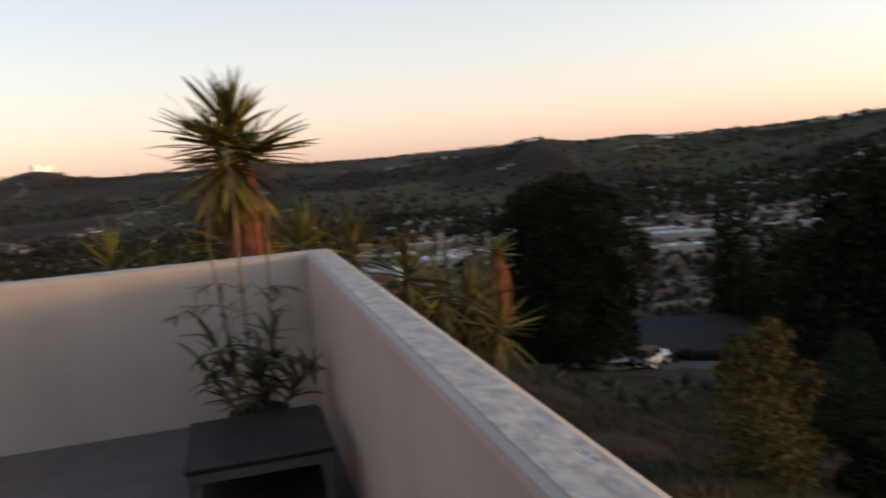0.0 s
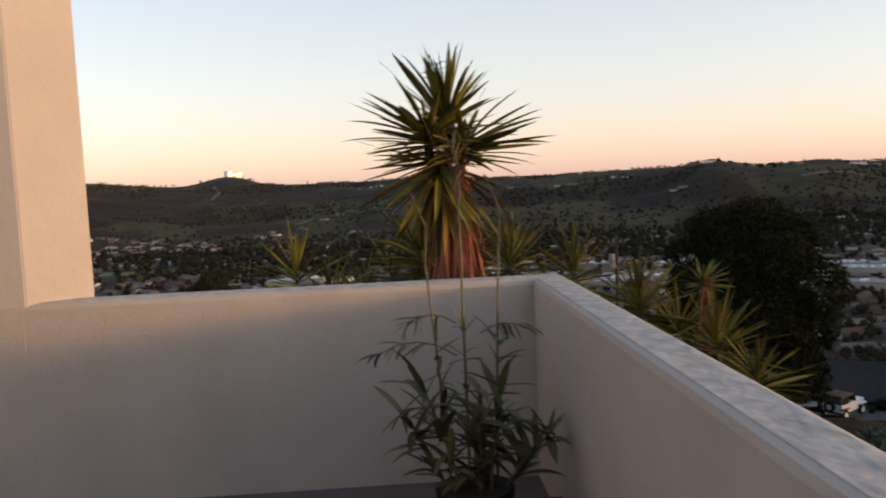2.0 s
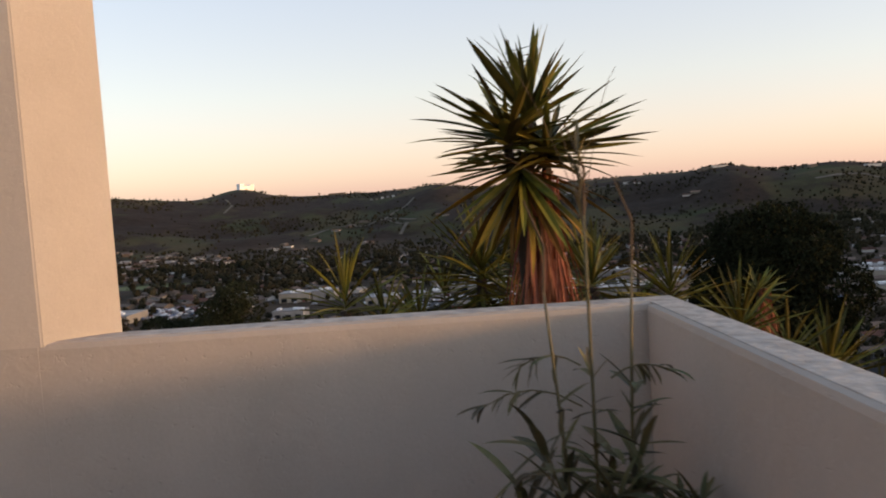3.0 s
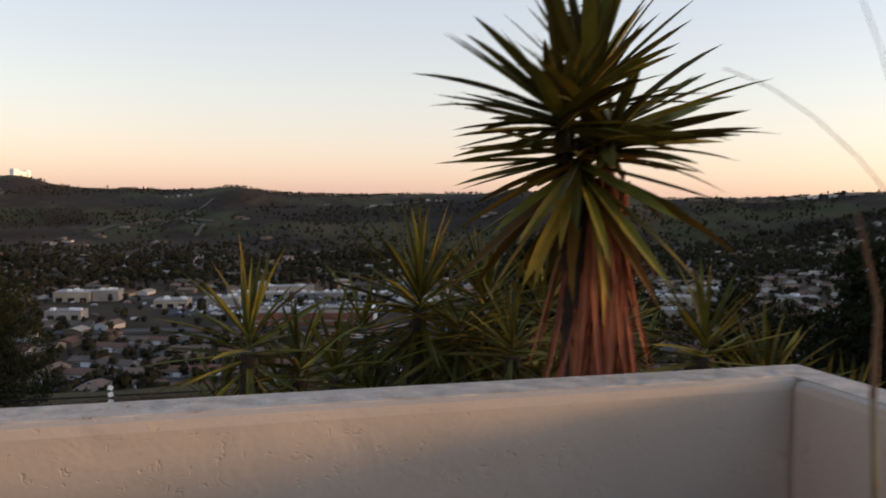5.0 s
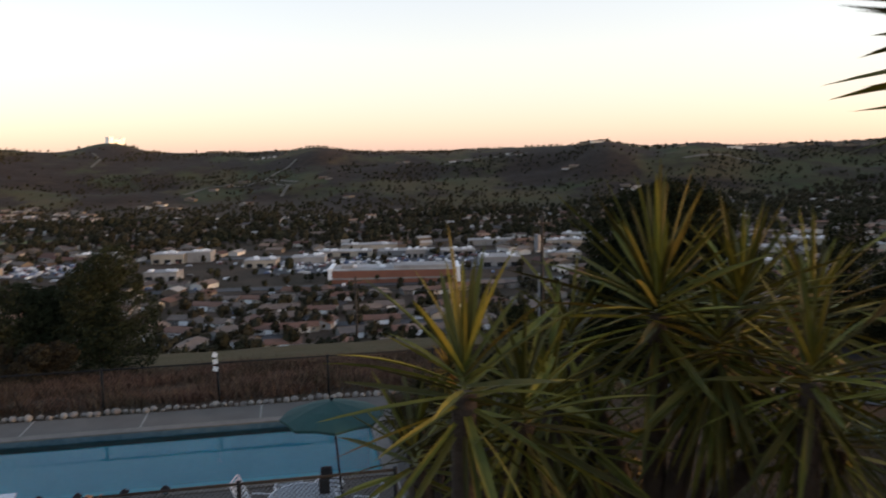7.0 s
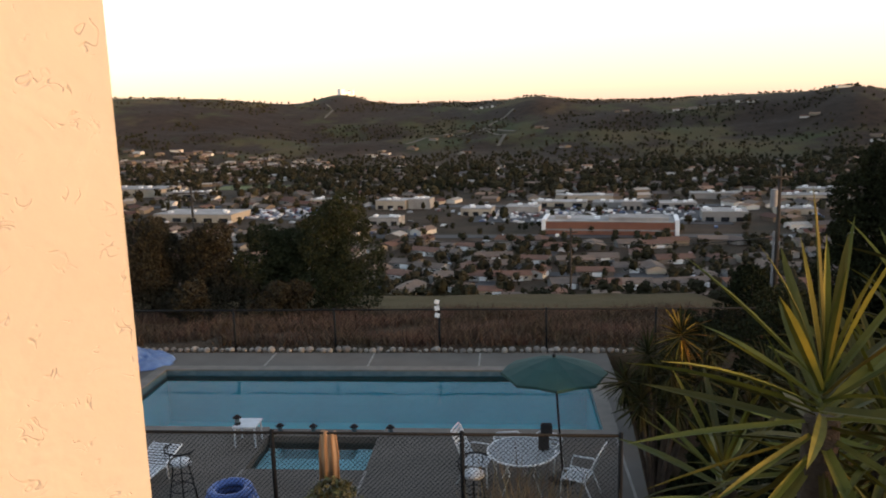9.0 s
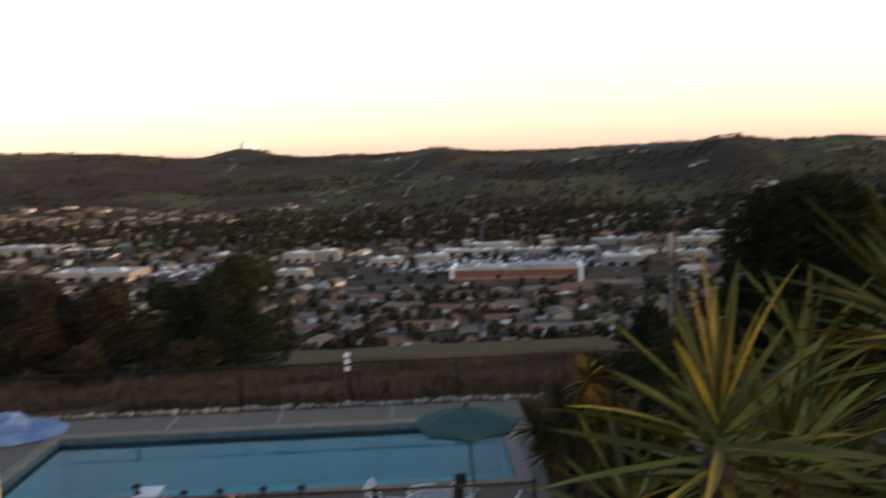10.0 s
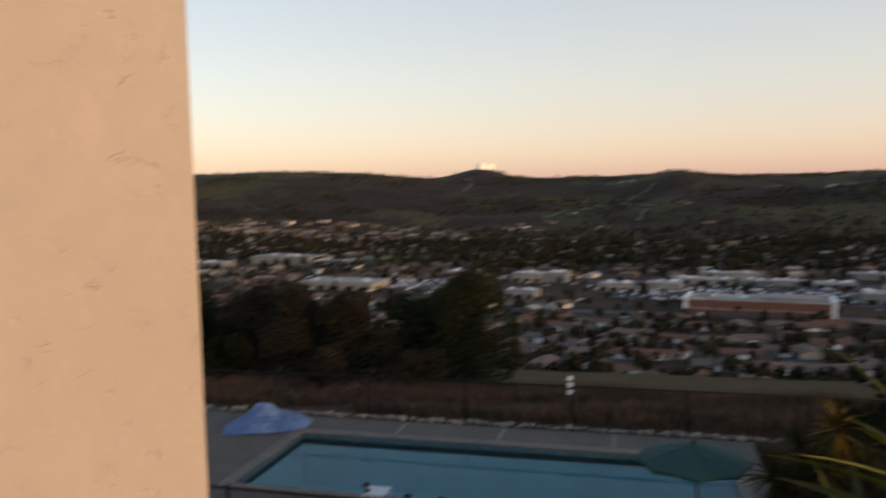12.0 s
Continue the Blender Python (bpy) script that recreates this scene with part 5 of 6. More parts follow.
commercial(59, 475, 76, 26, 8.2, brick_wall, white_roof, "long red brick building with white end walls and roof", ends=True)
for row in ((38, 604, 40, 18, 5.2), (84, 596, 44, 18, 5.0), (88, 578, 14, 12, 8.0), (122, 584, 26, 16, 5.6), (138, 520, 28, 22, 8.5), (-24, 562, 22, 18, 7.0), (9, 572, 24, 18, 6.4), (-84, 518, 21, 14, 7.2), (-92, 606, 24, 18, 9.0), (-70, 606, 17, 16, 9.6), (-361, 735, 70, 34, 10), (-227, 556, 62, 30, 7.5), (-300, 714, 44, 18, 6.4), (222, 612, 38, 18, 7.0), (192, 545, 26, 16, 5.4), (327, 515, 46, 22, 8.5), (288, 452, 32, 18, 8.0), (338, 560, 40, 20, 6), (250, 660, 30, 16, 6), (160, 640, 34, 16, 6), (60, 645, 46, 14, 5), (-150, 640, 30, 16, 6), (-420, 690, 36, 20, 7), (400, 560, 40, 20, 7), (440, 500, 30, 18, 7)):
    x, y, w, d, h = row
    m_ = rnd.choice((cream, grey_wall, white_roof, cream))
    commercial(x, y, w, d, h * 0.78, m_, rnd.choice((white_roof, white_roof, grey_wall)), "flat-roofed pale commercial building in the valley town", turn=-9 if x < 250 else -30, units=4, bays=(0, 0, 3, 5)[int(abs(x) + y) % 4])

roof_tones = pieces_material("town_roofs", [(0.115, 0.060, 0.041), (0.135, 0.098, 0.078), (0.085, 0.072, 0.066), (0.165, 0.122, 0.097), (0.125, 0.065, 0.043), (0.11, 0.082, 0.066), (0.26, 0.235, 0.21), (0.18, 0.11, 0.08)])
wall_tones = pieces_material("town_walls", [(0.19, 0.158, 0.125), (0.27, 0.245, 0.218), (0.145, 0.112, 0.086), (0.175, 0.143, 0.11), (0.46, 0.43, 0.40)])
car_tones = pieces_material("town_cars", [(0.6, 0.6, 0.61), (0.05, 0.05, 0.055), (0.3, 0.31, 0.33), (0.12, 0.04, 0.035), (0.55, 0.55, 0.55), (0.06, 0.09, 0.16)], rough=0.4, spec=0.5)


def blocks(x, y):
    """Ground that big buildings or car parks take up."""
    x, y = np.asarray(x, float), np.asarray(y, float)
    a_ = (np.abs(x - 62) < 100) & (y > 440) & (y < 640)
    b_ = (np.abs(x + 210) < 80) & (y > 500) & (y < 610)
    c_ = (np.abs(x + 340) < 90) & (y > 690) & (y < 770)
    d_ = (np.abs(x + 60) < 60) & (y > 495) & (y < 620)
    e_ = (np.abs(x + 250) < 50) & (y > 765) & (y < 830)
    return a_ | b_ | c_ | d_ | e_


# Houses nearest to the slope stand singly; the rest of the town is one mass.
spots = []
r = np.random.default_rng(17)
yy = 318.0
while yy < 1010:
    half = yy * 0.75
    xx = -half
    while xx < half * 1.5:
        xx += r.uniform(12, 21)
        px, py = xx + r.uniform(-3, 3), yy + r.uniform(-9, 9) - 0.11 * xx + 14 * math.sin(xx / 70 + yy / 90)
        if not blocks(px, py) and r.random() < 0.86 - 0.35 * (py > 650) and 300 < py:
            spots.append((px, py))
    yy += 22 if int(yy / 22) % 2 else 32
roof_near = [material("roof_brown", (0.135, 0.068, 0.046), scale=0.4, rough=0.9, bump=0, fine=3), material("roof_tan", (0.17, 0.118, 0.088), scale=0.4, rough=0.9, bump=0, fine=3), material("roof_slate", (0.125, 0.095, 0.078), scale=0.4, rough=0.9, bump=0, fine=3)]
walls_near = [cream, white_roof, wall_dim]
near_spots = [s for s in spots if s[1] < 425 and -90 < s[0] < 190][:90]
far_spots = [s for s in spots if s not in near_spots]
for px, py in near_spots:
    w, d = rnd.uniform(13, 19), rnd.uniform(8, 11)
    house(px, py, FLOOR, w, d, 2.6, rnd.uniform(1.1, 1.7), rnd.uniform(-24, 6) + 16 * math.sin(px / 60) + rnd.choice((0, 0, 90)), rnd.choice(walls_near), rnd.choice(roof_near), "single-storey town house with a low gable roof", "houses in the town", ((-3.2, 1.8), (4.4, 1.4)), ((0.8, 4.4),))

for i in range(190):
    t, d = radians(r.uniform(-36, -13)), r.uniform(1020, 1330)
    far_spots.append((d * math.sin(t), d * math.cos(t)))
for t, d in ((-5.5, 1500), (-4.8, 1530), (-3.0, 1560), (2.5, 1480), (12.0, 1660), (13.0, 1640), (15.5, 1690), (16.2, 1670), (8.0, 1700), (24.0, 1180), (25.0, 1200), (24.4, 1230), (26.2, 1190), (-9.0, 1350), (-10.0, 1300), (-7.0, 1380), (-8.0, 1250), (-3.0, 1250), (4.0, 1240), (20.0, 1420)):
    for i in range(2):
        far_spots.append((d * math.sin(radians(t)) + r.uniform(-12, 12), d * math.cos(radians(t)) + r.uniform(-10, 10)))
wv, wf, rv, rf = [], [], [], []
for px, py in far_spots:
    z0 = max(FLOOR, z_at(px, py))
    w, d, h, rise = r.uniform(10, 17), r.uniform(8, 11), r.uniform(2.2, 3.0), r.uniform(1.0, 1.8)
    a_ = radians(-10 + 90 * (r.random() < 0.4) + r.uniform(-16, 16) + 18 * math.sin(px / 90))
    ca, sa = math.cos(a_), math.sin(a_)

    def put(lx, ly, lz):
        return (px + lx * ca - ly * sa, py + lx * sa + ly * ca, z0 + lz)
    k = len(wv)
    wv += [put(sx * w / 2, sy * d / 2, z) for z in (-1, h) for sx, sy in ((-1, -1), (1, -1), (1, 1), (-1, 1))] + [put(-w / 2, 0, h + rise), put(w / 2, 0, h + rise)]
    wf += [(k, k + 1, k + 5, k + 4), (k + 1, k + 2, k + 6, k + 5), (k + 2, k + 3, k + 7, k + 6), (k + 3, k, k + 4, k + 7), (k + 4, k + 7, k + 8), (k + 5, k + 6, k + 9)]
    k = len(rv)
    o = 0.6
    drop = o * rise / (d / 2)
    rv += [put(-w / 2 - o, -d / 2 - o, h - drop + 0.1), put(w / 2 + o, -d / 2 - o, h - drop + 0.1), put(w / 2 + o, 0, h + rise + 0.1), put(-w / 2 - o, 0, h + rise + 0.1), put(w / 2 + o, d / 2 + o, h - drop + 0.1), put(-w / 2 - o, d / 2 + o, h - drop + 0.1)]
    rf += [(k, k + 1, k + 2, k + 3), (k + 3, k + 2, k + 4, k + 5)]
town = tagged(new("town_houses"), "mass of low houses with pale walls in the valley", "houses", kind="stuff")
part("walls", mesh_of("walls", wv, wf, wall_tones), None, town)
part("roofs", mesh_of("roofs", rv, rf, roof_tones), None, town)

# Long pale roofs along the far ridge.
wv, wf = [], []
def hill_box(px, py, w, d, h):
    z0 = z_at(px, py) - 1.0
    k = len(wv)
    wv.extend([(px + sx * w / 2, py + sy * d / 2, z0 + z) for z in (0, h + 1) for sx, sy in ((-1, -1), (1, -1), (1, 1), (-1, 1))])
    wf.extend([(k, k + 1, k + 5, k + 4), (k + 1, k + 2, k + 6, k + 5), (k + 2, k + 3, k + 7, k + 6), (k + 3, k, k + 4, k + 7), (k + 4, k + 5, k + 6, k + 7)])


for i in range(170):
    t = r.uniform(2.5, 21) if i < 120 else r.uniform(-10, 48)
    d = 2420 + r.uniform(-60, 60) if t < 21 else 1650
    hill_box(d * math.sin(radians(t)), d * math.cos(radians(t)), r.uniform(8, 34), 12, r.uniform(3, 6))
for i in range(7):
    hill_box(-95 + i * 14, 1990 + r.uniform(-10, 10), 7, 8, 4)
tagged(new("hill_houses", mesh_of("hill_houses", wv, wf, wall_tones)), "long pale roofs along the far ridge", "houses", kind="stuff")

# Pale dirt tracks winding over the hills.
track = material("dirt_track", (0.12, 0.098, 0.074), (0.085, 0.07, 0.053), scale=0.05, rough=0.95, bump=0, fine=0.5)
for name, legs, half in (("road_track_a", ((-7.5, 1480), (-5.5, 1560), (-3.4, 1500), (-1.6, 1560), (0.4, 1480)), 4), ("road_track_b", ((-0.8, 1330), (-0.2, 1420), (-1.9, 1560), (-0.7, 1680), (0.4, 1800)), 3), ("road_track_c", ((11.0, 1620), (13.5, 1680), (15.5, 1640), (17.0, 1700)), 4), ("road_track_d", ((28.0, 1420), (31.0, 1480), (33.5, 1430)), 5), ("road_track_e", ((-13.0, 2200), (-12.6, 2050), (-13.2, 1900)), 3)):
    tt = np.linspace(0, len(legs) - 1, 40)
    be, di = (np.interp(tt, range(len(legs)), [q_[k] for q_ in legs]) for k in (0, 1))
    px, py = di * np.sin(np.radians(be)), di * np.cos(np.radians(be))
    dx, dy = np.gradient(px), np.gradient(py)
    ln = np.hypot(dx, dy)
    ex, ey = -dy / ln * half, dx / ln * half
    va = np.stack([px - ex, py - ey, ground_height(px - ex, py - ey) + 1.2], 1)
    vb = np.stack([px + ex, py + ey, ground_height(px + ex, py + ey) + 1.2], 1)
    me = mesh_of(name, np.concatenate([va, vb]).tolist(), [(i, i + 1, 41 + i, 40 + i) for i in range(39)], track)
    tagged(new(name, me), "pale dirt track on the far hillside", "road", kind="structure")

# Light building on top of the hill.
tow = thing("hilltop_building", (-548, 2650, z_at(-548, 2650) - 1), "pale blocky building on a hilltop, catching the last sun", "building", turn=45)
for dx, w, h in ((-14, 16, 24), (10, 30, 16), (26, 14, 20)):
    bm = bmesh.new()
    box(bm, (dx, 0, h / 2), (w, 20, h))
    part("block", bm, white_metal, tow)

# Streets and car parks, level with the valley floor.
bm = bmesh.new()
for x0, y0, x1, y1, w in ((-20, 318, 34, 440, 9), (-400, 400, 420, 310, 9), (-450, 490, 450, 435, 12), (-500, 655, 500, 560, 14), (-420, 830, 300, 760, 10), (190, 330, 240, 640, 9), (-150, 330, -120, 660, 9)):
    d = Vector((x1 - x0, y1 - y0, 0))
    box(bm, ((x0 + x1) / 2, (y0 + y1) / 2, FLOOR + 0.1), (d.length, w, 0.3), turn=math.degrees(math.atan2(d.y, d.x)))
box(bm, (60, 545, FLOOR + 0.12), (170, 70, 0.3), turn=-9)
box(bm, (-175, 580, FLOOR + 0.12), (70, 60, 0.3), turn=-9)
tagged(part("road_town", bm, asphalt), "grey asphalt streets and car parks of the town", "road", kind="structure")
bm = bmesh.new()
box(bm, (-250, 795, FLOOR + 0.1), (110, 50, 0.3), turn=-9)
field_green = material("sports_turf", (0.10, 0.12, 0.035), (0.13, 0.13, 0.05), scale=0.05, rough=0.95, bump=0, fine=0.6)
tagged(part("ground_field", bm, field_green), "mown green sports field in the valley", "ground", kind="structure")

cv, cf = [], []
for i in range(620):
    g = r.random()
    if g < 0.45:
        px, py = 60 + r.uniform(-82, 82), 545 + r.uniform(-32, 32)
    elif g < 0.7:
        px, py = -175 + r.uniform(-33, 33), 580 + r.uniform(-28, 28)
    else:
        px, py = r.uniform(-300, 320), r.uniform(320, 640)
    a_ = radians(-9 + 90 * (r.random() < 0.6))
    ca, sa = math.cos(a_), math.sin(a_)
    k = len(cv)
    for lx, hz in ((2.2, 0.25), (2.2, 0.95), (1.2, 1.5)):
        cv += [(px + sx * lx * ca - sy * 0.9 * sa, py + sx * lx * sa + sy * 0.9 * ca, FLOOR + 0.2 + hz) for sx, sy in ((-1, -1), (1, -1), (1, 1), (-1, 1))]
    for o in (0, 4):
        cf += [(k + o + i_, k + o + (i_ + 1) % 4, k + o + 4 + (i_ + 1) % 4, k + o + 4 + i_) for i_ in range(4)]
    cf.append((k + 8, k + 9, k + 10, k + 11))
tagged(new("parked_cars", mesh_of("parked_cars", cv, cf, car_tones)), "many small parked cars in the valley town", "cars", kind="stuff")


# ---- far trees ----
def knob(rings, sides):
    """Unit points and faces of a coarse closed clump."""
    v, f = [(0, 0, -1)], []
    for i in range(1, rings):
        p = math.pi * i / rings
        v += [(math.sin(p) * math.cos(6.2832 * (j + 0.5 * (i % 2)) / sides), math.sin(p) * math.sin(6.2832 * (j + 0.5 * (i % 2)) / sides), -math.cos(p)) for j in range(sides)]
    v.append((0, 0, 1))
    last = len(v) - 1
    for j in range(sides):
        k = (j + 1) % sides
        f += [(0, 1 + k, 1 + j), (last, last - sides + j, last - sides + k)]
        for i in range(rings - 2):
            a_ = 1 + i * sides
            f += [(a_ + j, a_ + k, a_ + sides + k), (a_ + j, a_ + sides + k, a_ + sides + j)]
    return np.array(v, float), np.array(f)


def woods(name, centres, heights, leaves, mat, label, seed, rings=4, sides=7):
    """Distant trees: an uneven dark clump each, with loose leaf tufts all round it."""
    r_ = np.random.default_rng(seed)
    n = len(centres)
    wide = r_.uniform(0.30, 0.58, n)
    kv, kf = knob(rings, sides)
    bulge = r_.uniform(0.42, 1.05, (n, len(kv), 1))
    core = centres[:, None, :] + kv[None] * bulge * (np.stack([wide, wide, np.full(n, 0.46)], 1) * heights[:, None])[:, None, :]
    core[:, :, 2] += (0.52 * heights)[:, None]
    faces = (kf[None] + (np.arange(n) * len(kv))[:, None, None]).reshape(-1, 3).tolist()
    c = np.repeat(centres, leaves, 0)
    h = np.repeat(heights, leaves)
    d = r_.normal(size=(n * leaves, 3))
    d /= np.linalg.norm(d, axis=1)[:, None]
    rad = r_.uniform(0.7, 1, n * leaves)[:, None]
    p = c + np.concatenate([d[:, :2] * np.repeat(wide, leaves)[:, None] * h[:, None] * rad, (0.52 + 0.48 * d[:, 2:] * rad) * h[:, None]], 1)
    a_ = r_.normal(size=(n * leaves, 3))
    a_ /= np.linalg.norm(a_, axis=1)[:, None]
    b_ = np.cross(a_, d)
    s = (h * 0.125)[:, None]
    v = np.stack([p - a_ * s, p + b_ * s * 0.8, p + a_ * s, p - b_ * s * 0.8], 1).reshape(-1, 3)
    f = (np.arange(len(v)).reshape(-1, 4) + n * len(kv)).tolist()
    tagged(new(name, mesh_of(name, np.concatenate([core.reshape(-1, 3), v]).tolist(), faces + f, mat)), label, "trees", kind="stuff")


r = np.random.default_rng(23)
P = np.stack([r.uniform(-0.8, 1.15, 12500), r.uniform(255, 1000, 12500)], 1)
P[:, 0] *= P[:, 1]
dense = 0.35 + 0.45 * (waves(P[:, 0], P[:, 1], 130, 31) > 0.05) + 0.3 * smooth_step(620, 780, P[:, 1]) + 0.5 * smooth_step(330, 270, P[:, 1])
keep = (r.random(len(P)) < dense) & ~(blocks(P[:, 0], P[:, 1]) & (r.random(len(P)) < 0.78))
P = P[keep]
woods("town_trees", np.stack([P[:, 0], P[:, 1], ground_height(P[:, 0], P[:, 1])], 1), r.uniform(2.4, 7.5, len(P)) * (1 + 0.5 * (P[:, 1] > 680)), 22, wood_leaf, "dark trees between the houses of the town", 24)
t, d = np.radians(r.uniform(-40, 52, 20000)), r.uniform(980, 2450, 20000)
P = np.stack([d * np.sin(t), d * np.cos(t)], 1)
mask = (waves(P[:, 0], P[:, 1], 480, 12) > 0.24) | (r.random(len(P)) < 0.6 * smooth_step(1480, 1080, d + 160 * waves(P[:, 0], P[:, 1], 210, 15))) | (r.random(len(P)) < 0.03)
away = np.hypot(P[:, 0] + 548, P[:, 1] - 2650) > 220
P = P[mask & away]
woods("hill_trees", np.stack([P[:, 0], P[:, 1], ground_height(P[:, 0], P[:, 1])], 1), r.uniform(3.0, 7.5, len(P)), 10, wood_leaf, "dark brush and trees on the far hills", 25, 3, 5)
t = np.radians(np.concatenate([r.uniform(8, 21.5, 90), r.uniform(-40, 8, 60), r.uniform(22, 48, 30)]))
d = np.concatenate([np.full(90, 2380.0), np.full(60, 2420.0), np.full(30, 1660.0)])
P = np.stack([d * np.sin(t), d * np.cos(t)], 1)
woods("ridge_trees", np.stack([P[:, 0], P[:, 1], ground_height(P[:, 0], P[:, 1])], 1), r.uniform(5, 11, len(P)), 26, wood_leaf, "row of trees on the far ridge", 26)
P = np.stack([r.uniform(-70, 60, 160), r.uniform(53, 62, 160)], 1)
woods("crest_brush", np.stack([P[:, 0], P[:, 1], ground_height(P[:, 0], P[:, 1])], 1), r.uniform(0.5, 1.4, len(P)), 50, wood_leaf, "low dark brush along the crest of the slope", 27)

# ---- on the terrace: table and potted bamboo ----
dark_top = material("dark_slate", (0.018, 0.012, 0.010), (0.032, 0.022, 0.018), scale=7, rough=0.55, bump=0.15, spec=0.15)
frame_grey = material("grey_frame", (0.09, 0.085, 0.083), (0.06, 0.056, 0.055), rough=0.6, bump=0.1)
tb = thing("low_table", (-0.445, -1.58, 0), "low dark-topped table with a grey frame on the terrace", "table")
bm = bmesh.new()
box(bm, (0, 0, 0.39), (0.64, 0.68, 0.022), bevel=0.005)
part("tabletop", bm, dark_top, tb)
for sy in (-1, 1):
    bm = bmesh.new()
    box(bm, (0, sy * 0.32, 0.355), (0.62, 0.03, 0.045), bevel=0.004)
    part("apron", bm, frame_grey, tb)
for sx in (-1, 1):
    for sy in (-1, 1):
        bm = bmesh.new()
        box(bm, (sx * 0.29, sy * 0.31, 0.19), (0.035, 0.035, 0.378), bevel=0.005)
        part("leg", bm, frame_grey, tb)
bm = bmesh.new()
box(bm, (0, 0, 0.13), (0.58, 0.61, 0.02), bevel=0.004)
part("shelf", bm, dark_top, tb)
bm = bmesh.new()
box(bm, (0, 0.26, 0.25), (0.55, 0.02, 0.2), bevel=0.004)
part("back_panel", bm, dark_top, tb)

bamboo_leaf = material("bamboo_leaf", (0.062, 0.066, 0.022), (0.14, 0.10, 0.04), scale=9, rough=0.6, bump=0.1, vary="object", amount=0.5)
bamboo_cane = material("bamboo_cane", (0.09, 0.08, 0.03), (0.15, 0.11, 0.05), scale=12, rough=0.5, bump=0.1)
BLEAF = [leaf_mesh("leaf", 1.0, w, d, bamboo_leaf, 0.35) for w, d in ((0.2, 0.35), (0.24, 0.7), (0.18, 0.2))]
pb = thing("potted_bamboo", (-0.42, -0.86, 0), "straggly potted bamboo with thin canes and narrow leaves", "plant")
bm = bmesh.new()
rod(bm, (0, 0, 0), (0, 0, 0.3), 0.13, 0.17, 20)
pot = part("pot", bm, black_metal, pb, "dark round pot")
bm = bmesh.new()
rod(bm, (0, 0, 0.298), (0, 0, 0.306), 0.155, n=18)
part("soil", bm, bark, pot)
q = random.Random(77)
canes = [((-0.10, 0.0), (-0.17, 0.0), 1.26), ((-0.02, 0.0), (-0.02, 0.03), 1.50), ((0.10, 0.03), (0.15, 0.10), 1.32), ((0.06, -0.05), (0.13, -0.02), 0.75), ((-0.06, -0.04), (-0.22, -0.06), 0.8), ((0.0, 0.06), (0.05, 0.08), 0.7), ((-0.12, 0.05), (-0.3, 0.12), 0.62), ((0.12, -0.02), (0.33, 0.0), 0.52), ((0.03, 0.02), (0.02, -0.08), 0.6)]
for (bx, by), (ex, ey), hh in canes:
    pts = [Vector((bx + (ex - bx) * t ** 1.3, by + (ey - by) * t, 0.28 + (hh - 0.28) * t)) for t in (0, 0.2, 0.4, 0.6, 0.8, 1.0)]
    bm = bmesh.new()
    pipe(bm, pts, 0.0075, 6, 0.005)
    cane = part("cane", bm, bamboo_cane, pb, smooth=True)
    tall = hh > 1.0
    for i in range(15 if tall else 26):
        t = q.uniform(0.12, 0.62 if tall else 1.0)
        p0 = pts[0].lerp(pts[-1], t)
        ob = new("leaf", q.choice(BLEAF))
        ob.parent = cane
        k = q.uniform(0.12, 0.25) if not tall else q.uniform(0.08, 0.17)
        ob.matrix_basis = Matrix.Translation(p0) @ Matrix.Rotation(q.uniform(0, 6.283), 4, "Z") @ Matrix.Rotation(radians(-q.uniform(-5, 72)), 4, "Y") @ Matrix.Diagonal((k, k, k, 1))
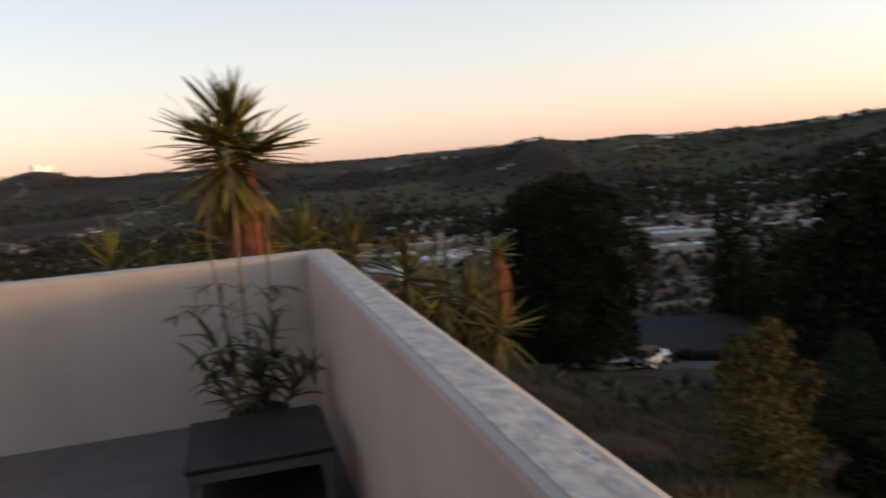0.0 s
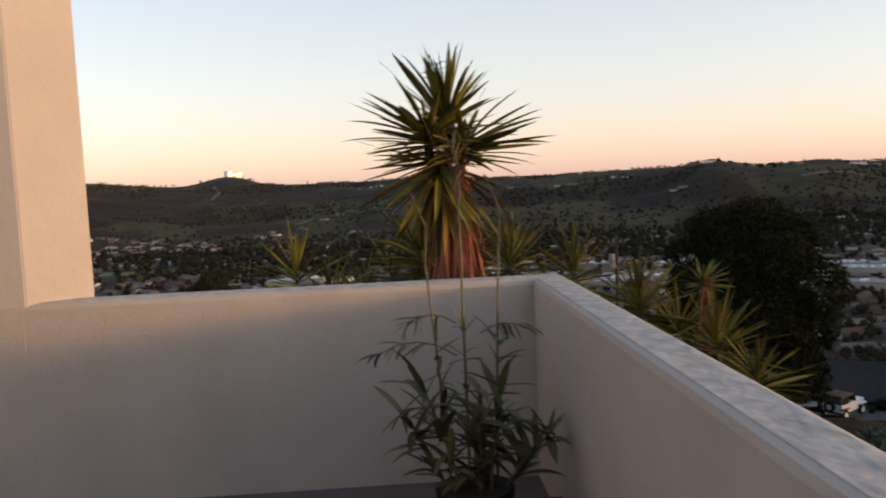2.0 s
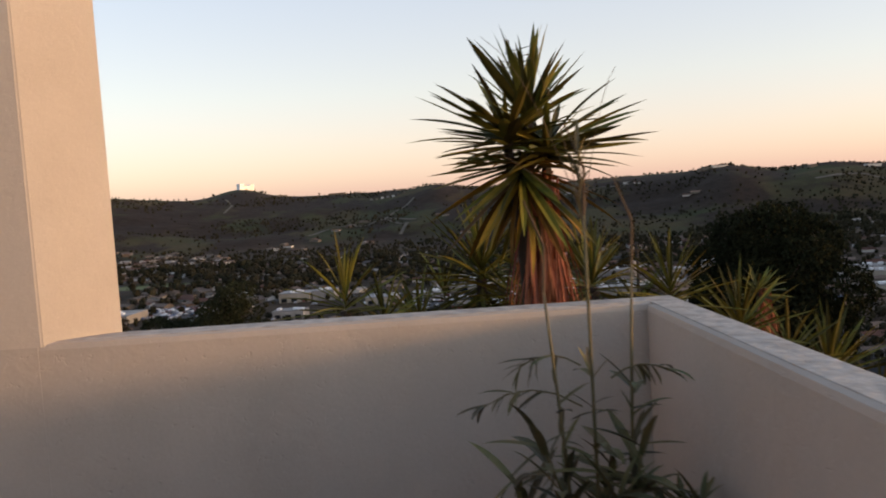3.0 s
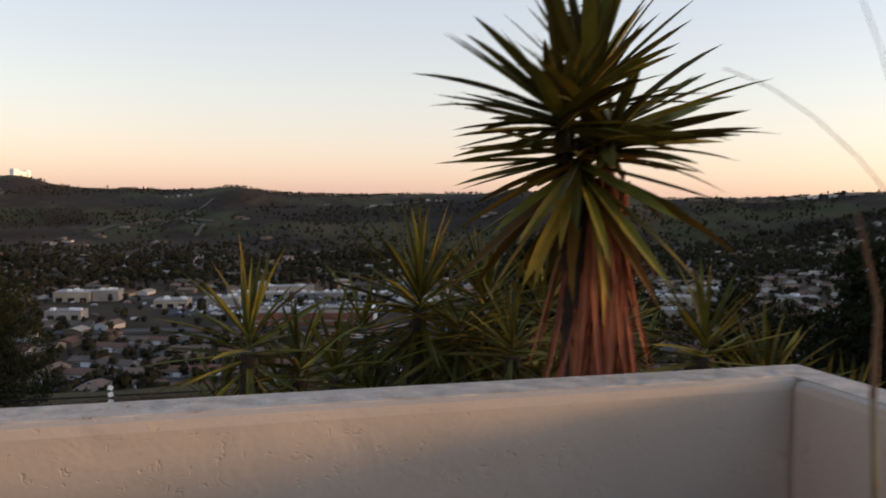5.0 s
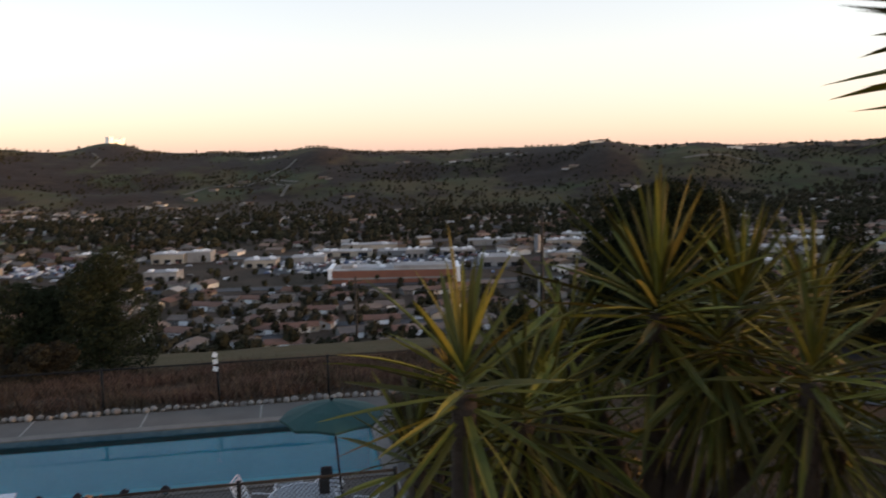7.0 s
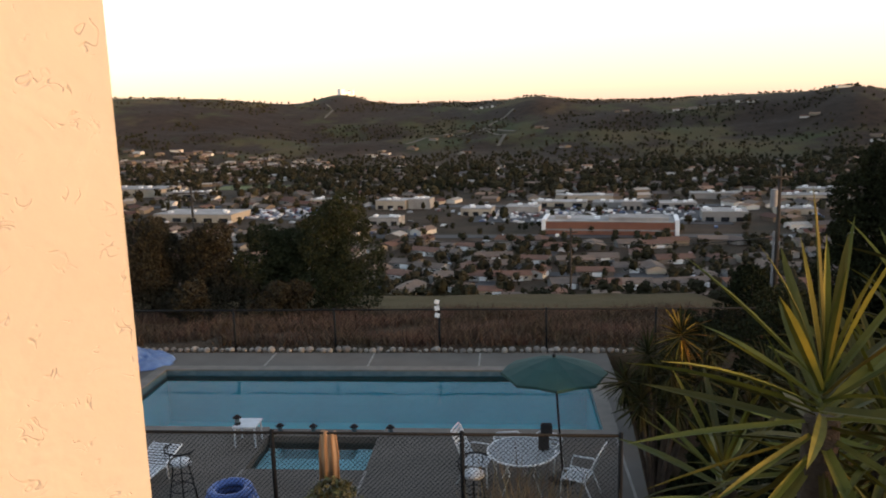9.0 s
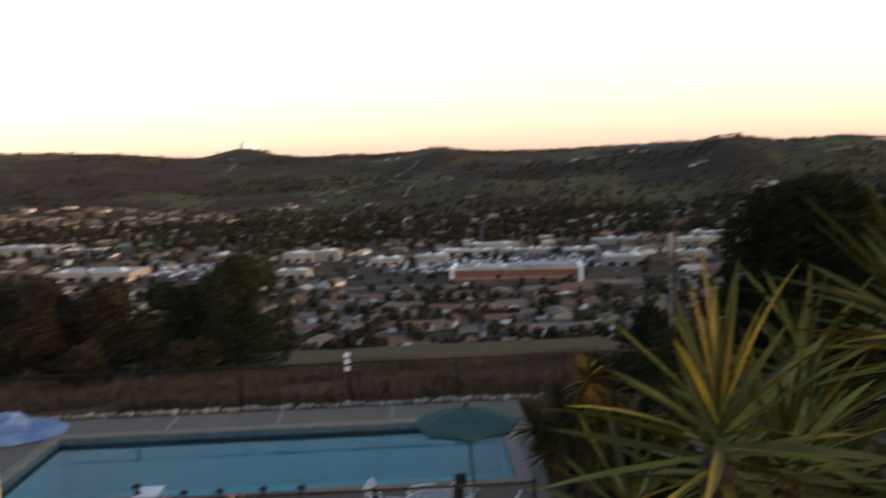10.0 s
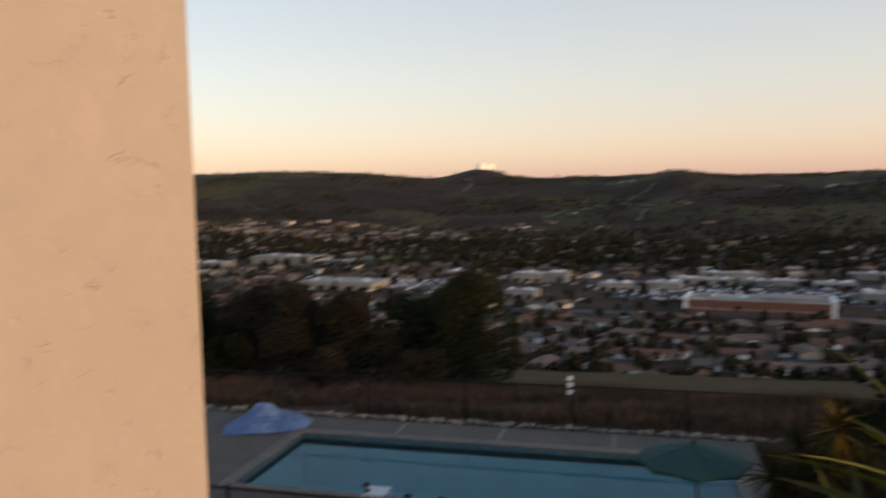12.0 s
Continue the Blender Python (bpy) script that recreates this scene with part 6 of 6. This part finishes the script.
# Bleached bare tips above the leaves and one arching spray.
for (bx, by), (ex, ey), hh in canes[:3]:
    bm = bmesh.new()
    pipe(bm, [(ex, ey, hh), (ex + 0.01, ey + 0.01, hh + 0.15), (ex - 0.05, ey, hh + 0.30)], 0.006, 6, 0.003)
    part("bare_tip", bm, tuft_mat, pb)
for sx, zz, ln in ((-1, 0.86, 0.34), (1, 0.5, 0.3), (-1, 0.6, 0.26), (1, 0.95, 0.2), (-1, 1.0, 0.2)):
    arc = [Vector((sx * (0.05 + ln * t), 0.05, zz + ln * (0.75 * t - 0.7 * t * t))) for t in (0, 0.25, 0.5, 0.75, 1)]
    bm = bmesh.new()
    pipe(bm, arc, 0.004, 5, 0.002)
    spray = part("spray", bm, bamboo_cane, pb)
    for i in range(13):
        t = q.uniform(0.3, 1)
        ob = new("leaf", q.choice(BLEAF))
        ob.parent = spray
        k = q.uniform(0.07, 0.13)
        ob.matrix_basis = Matrix.Translation(arc[0].lerp(arc[-1], t) + Vector((0, 0, ln * 0.7 * t * (1 - t)))) @ Matrix.Rotation((0 if sx > 0 else math.pi) + q.uniform(-0.9, 0.9), 4, "Z") @ Matrix.Rotation(radians(q.uniform(-10, 70)), 4, "Y") @ Matrix.Diagonal((k, k, k, 1))
# Long dry grass-like stems arching from the tallest cane, and its seed head.
for ex, ez, ey in ((-0.42, 0.30, 0.02), (-0.30, 0.62, 0.05), (-0.16, 0.55, 0.0), (0.14, 0.5, 0.05)):
    bm = bmesh.new()
    pipe(bm, [(-0.02 + ex * t, 0.03 + ey * t, 1.48 + ez * (1.7 * t - 0.7 * t * t)) for t in (0, 0.2, 0.4, 0.6, 0.8, 1.0)], 0.0015, 4, 0.0008)
    part("dry_stem", bm, tuft_mat, pb)
for i in range(16):
    ob = new("leaf", q.choice(BLEAF))
    ob.parent = pb
    k = q.uniform(0.07, 0.13)
    ob.matrix_basis = Matrix.Translation((-0.03, 0.03, 1.5 + 0.22 * i / 16)) @ Matrix.Rotation(q.uniform(0, 6.283), 4, "Z") @ Matrix.Rotation(radians(-q.uniform(65, 85)), 4, "Y") @ Matrix.Diagonal((k, k * 0.6, k, 1))
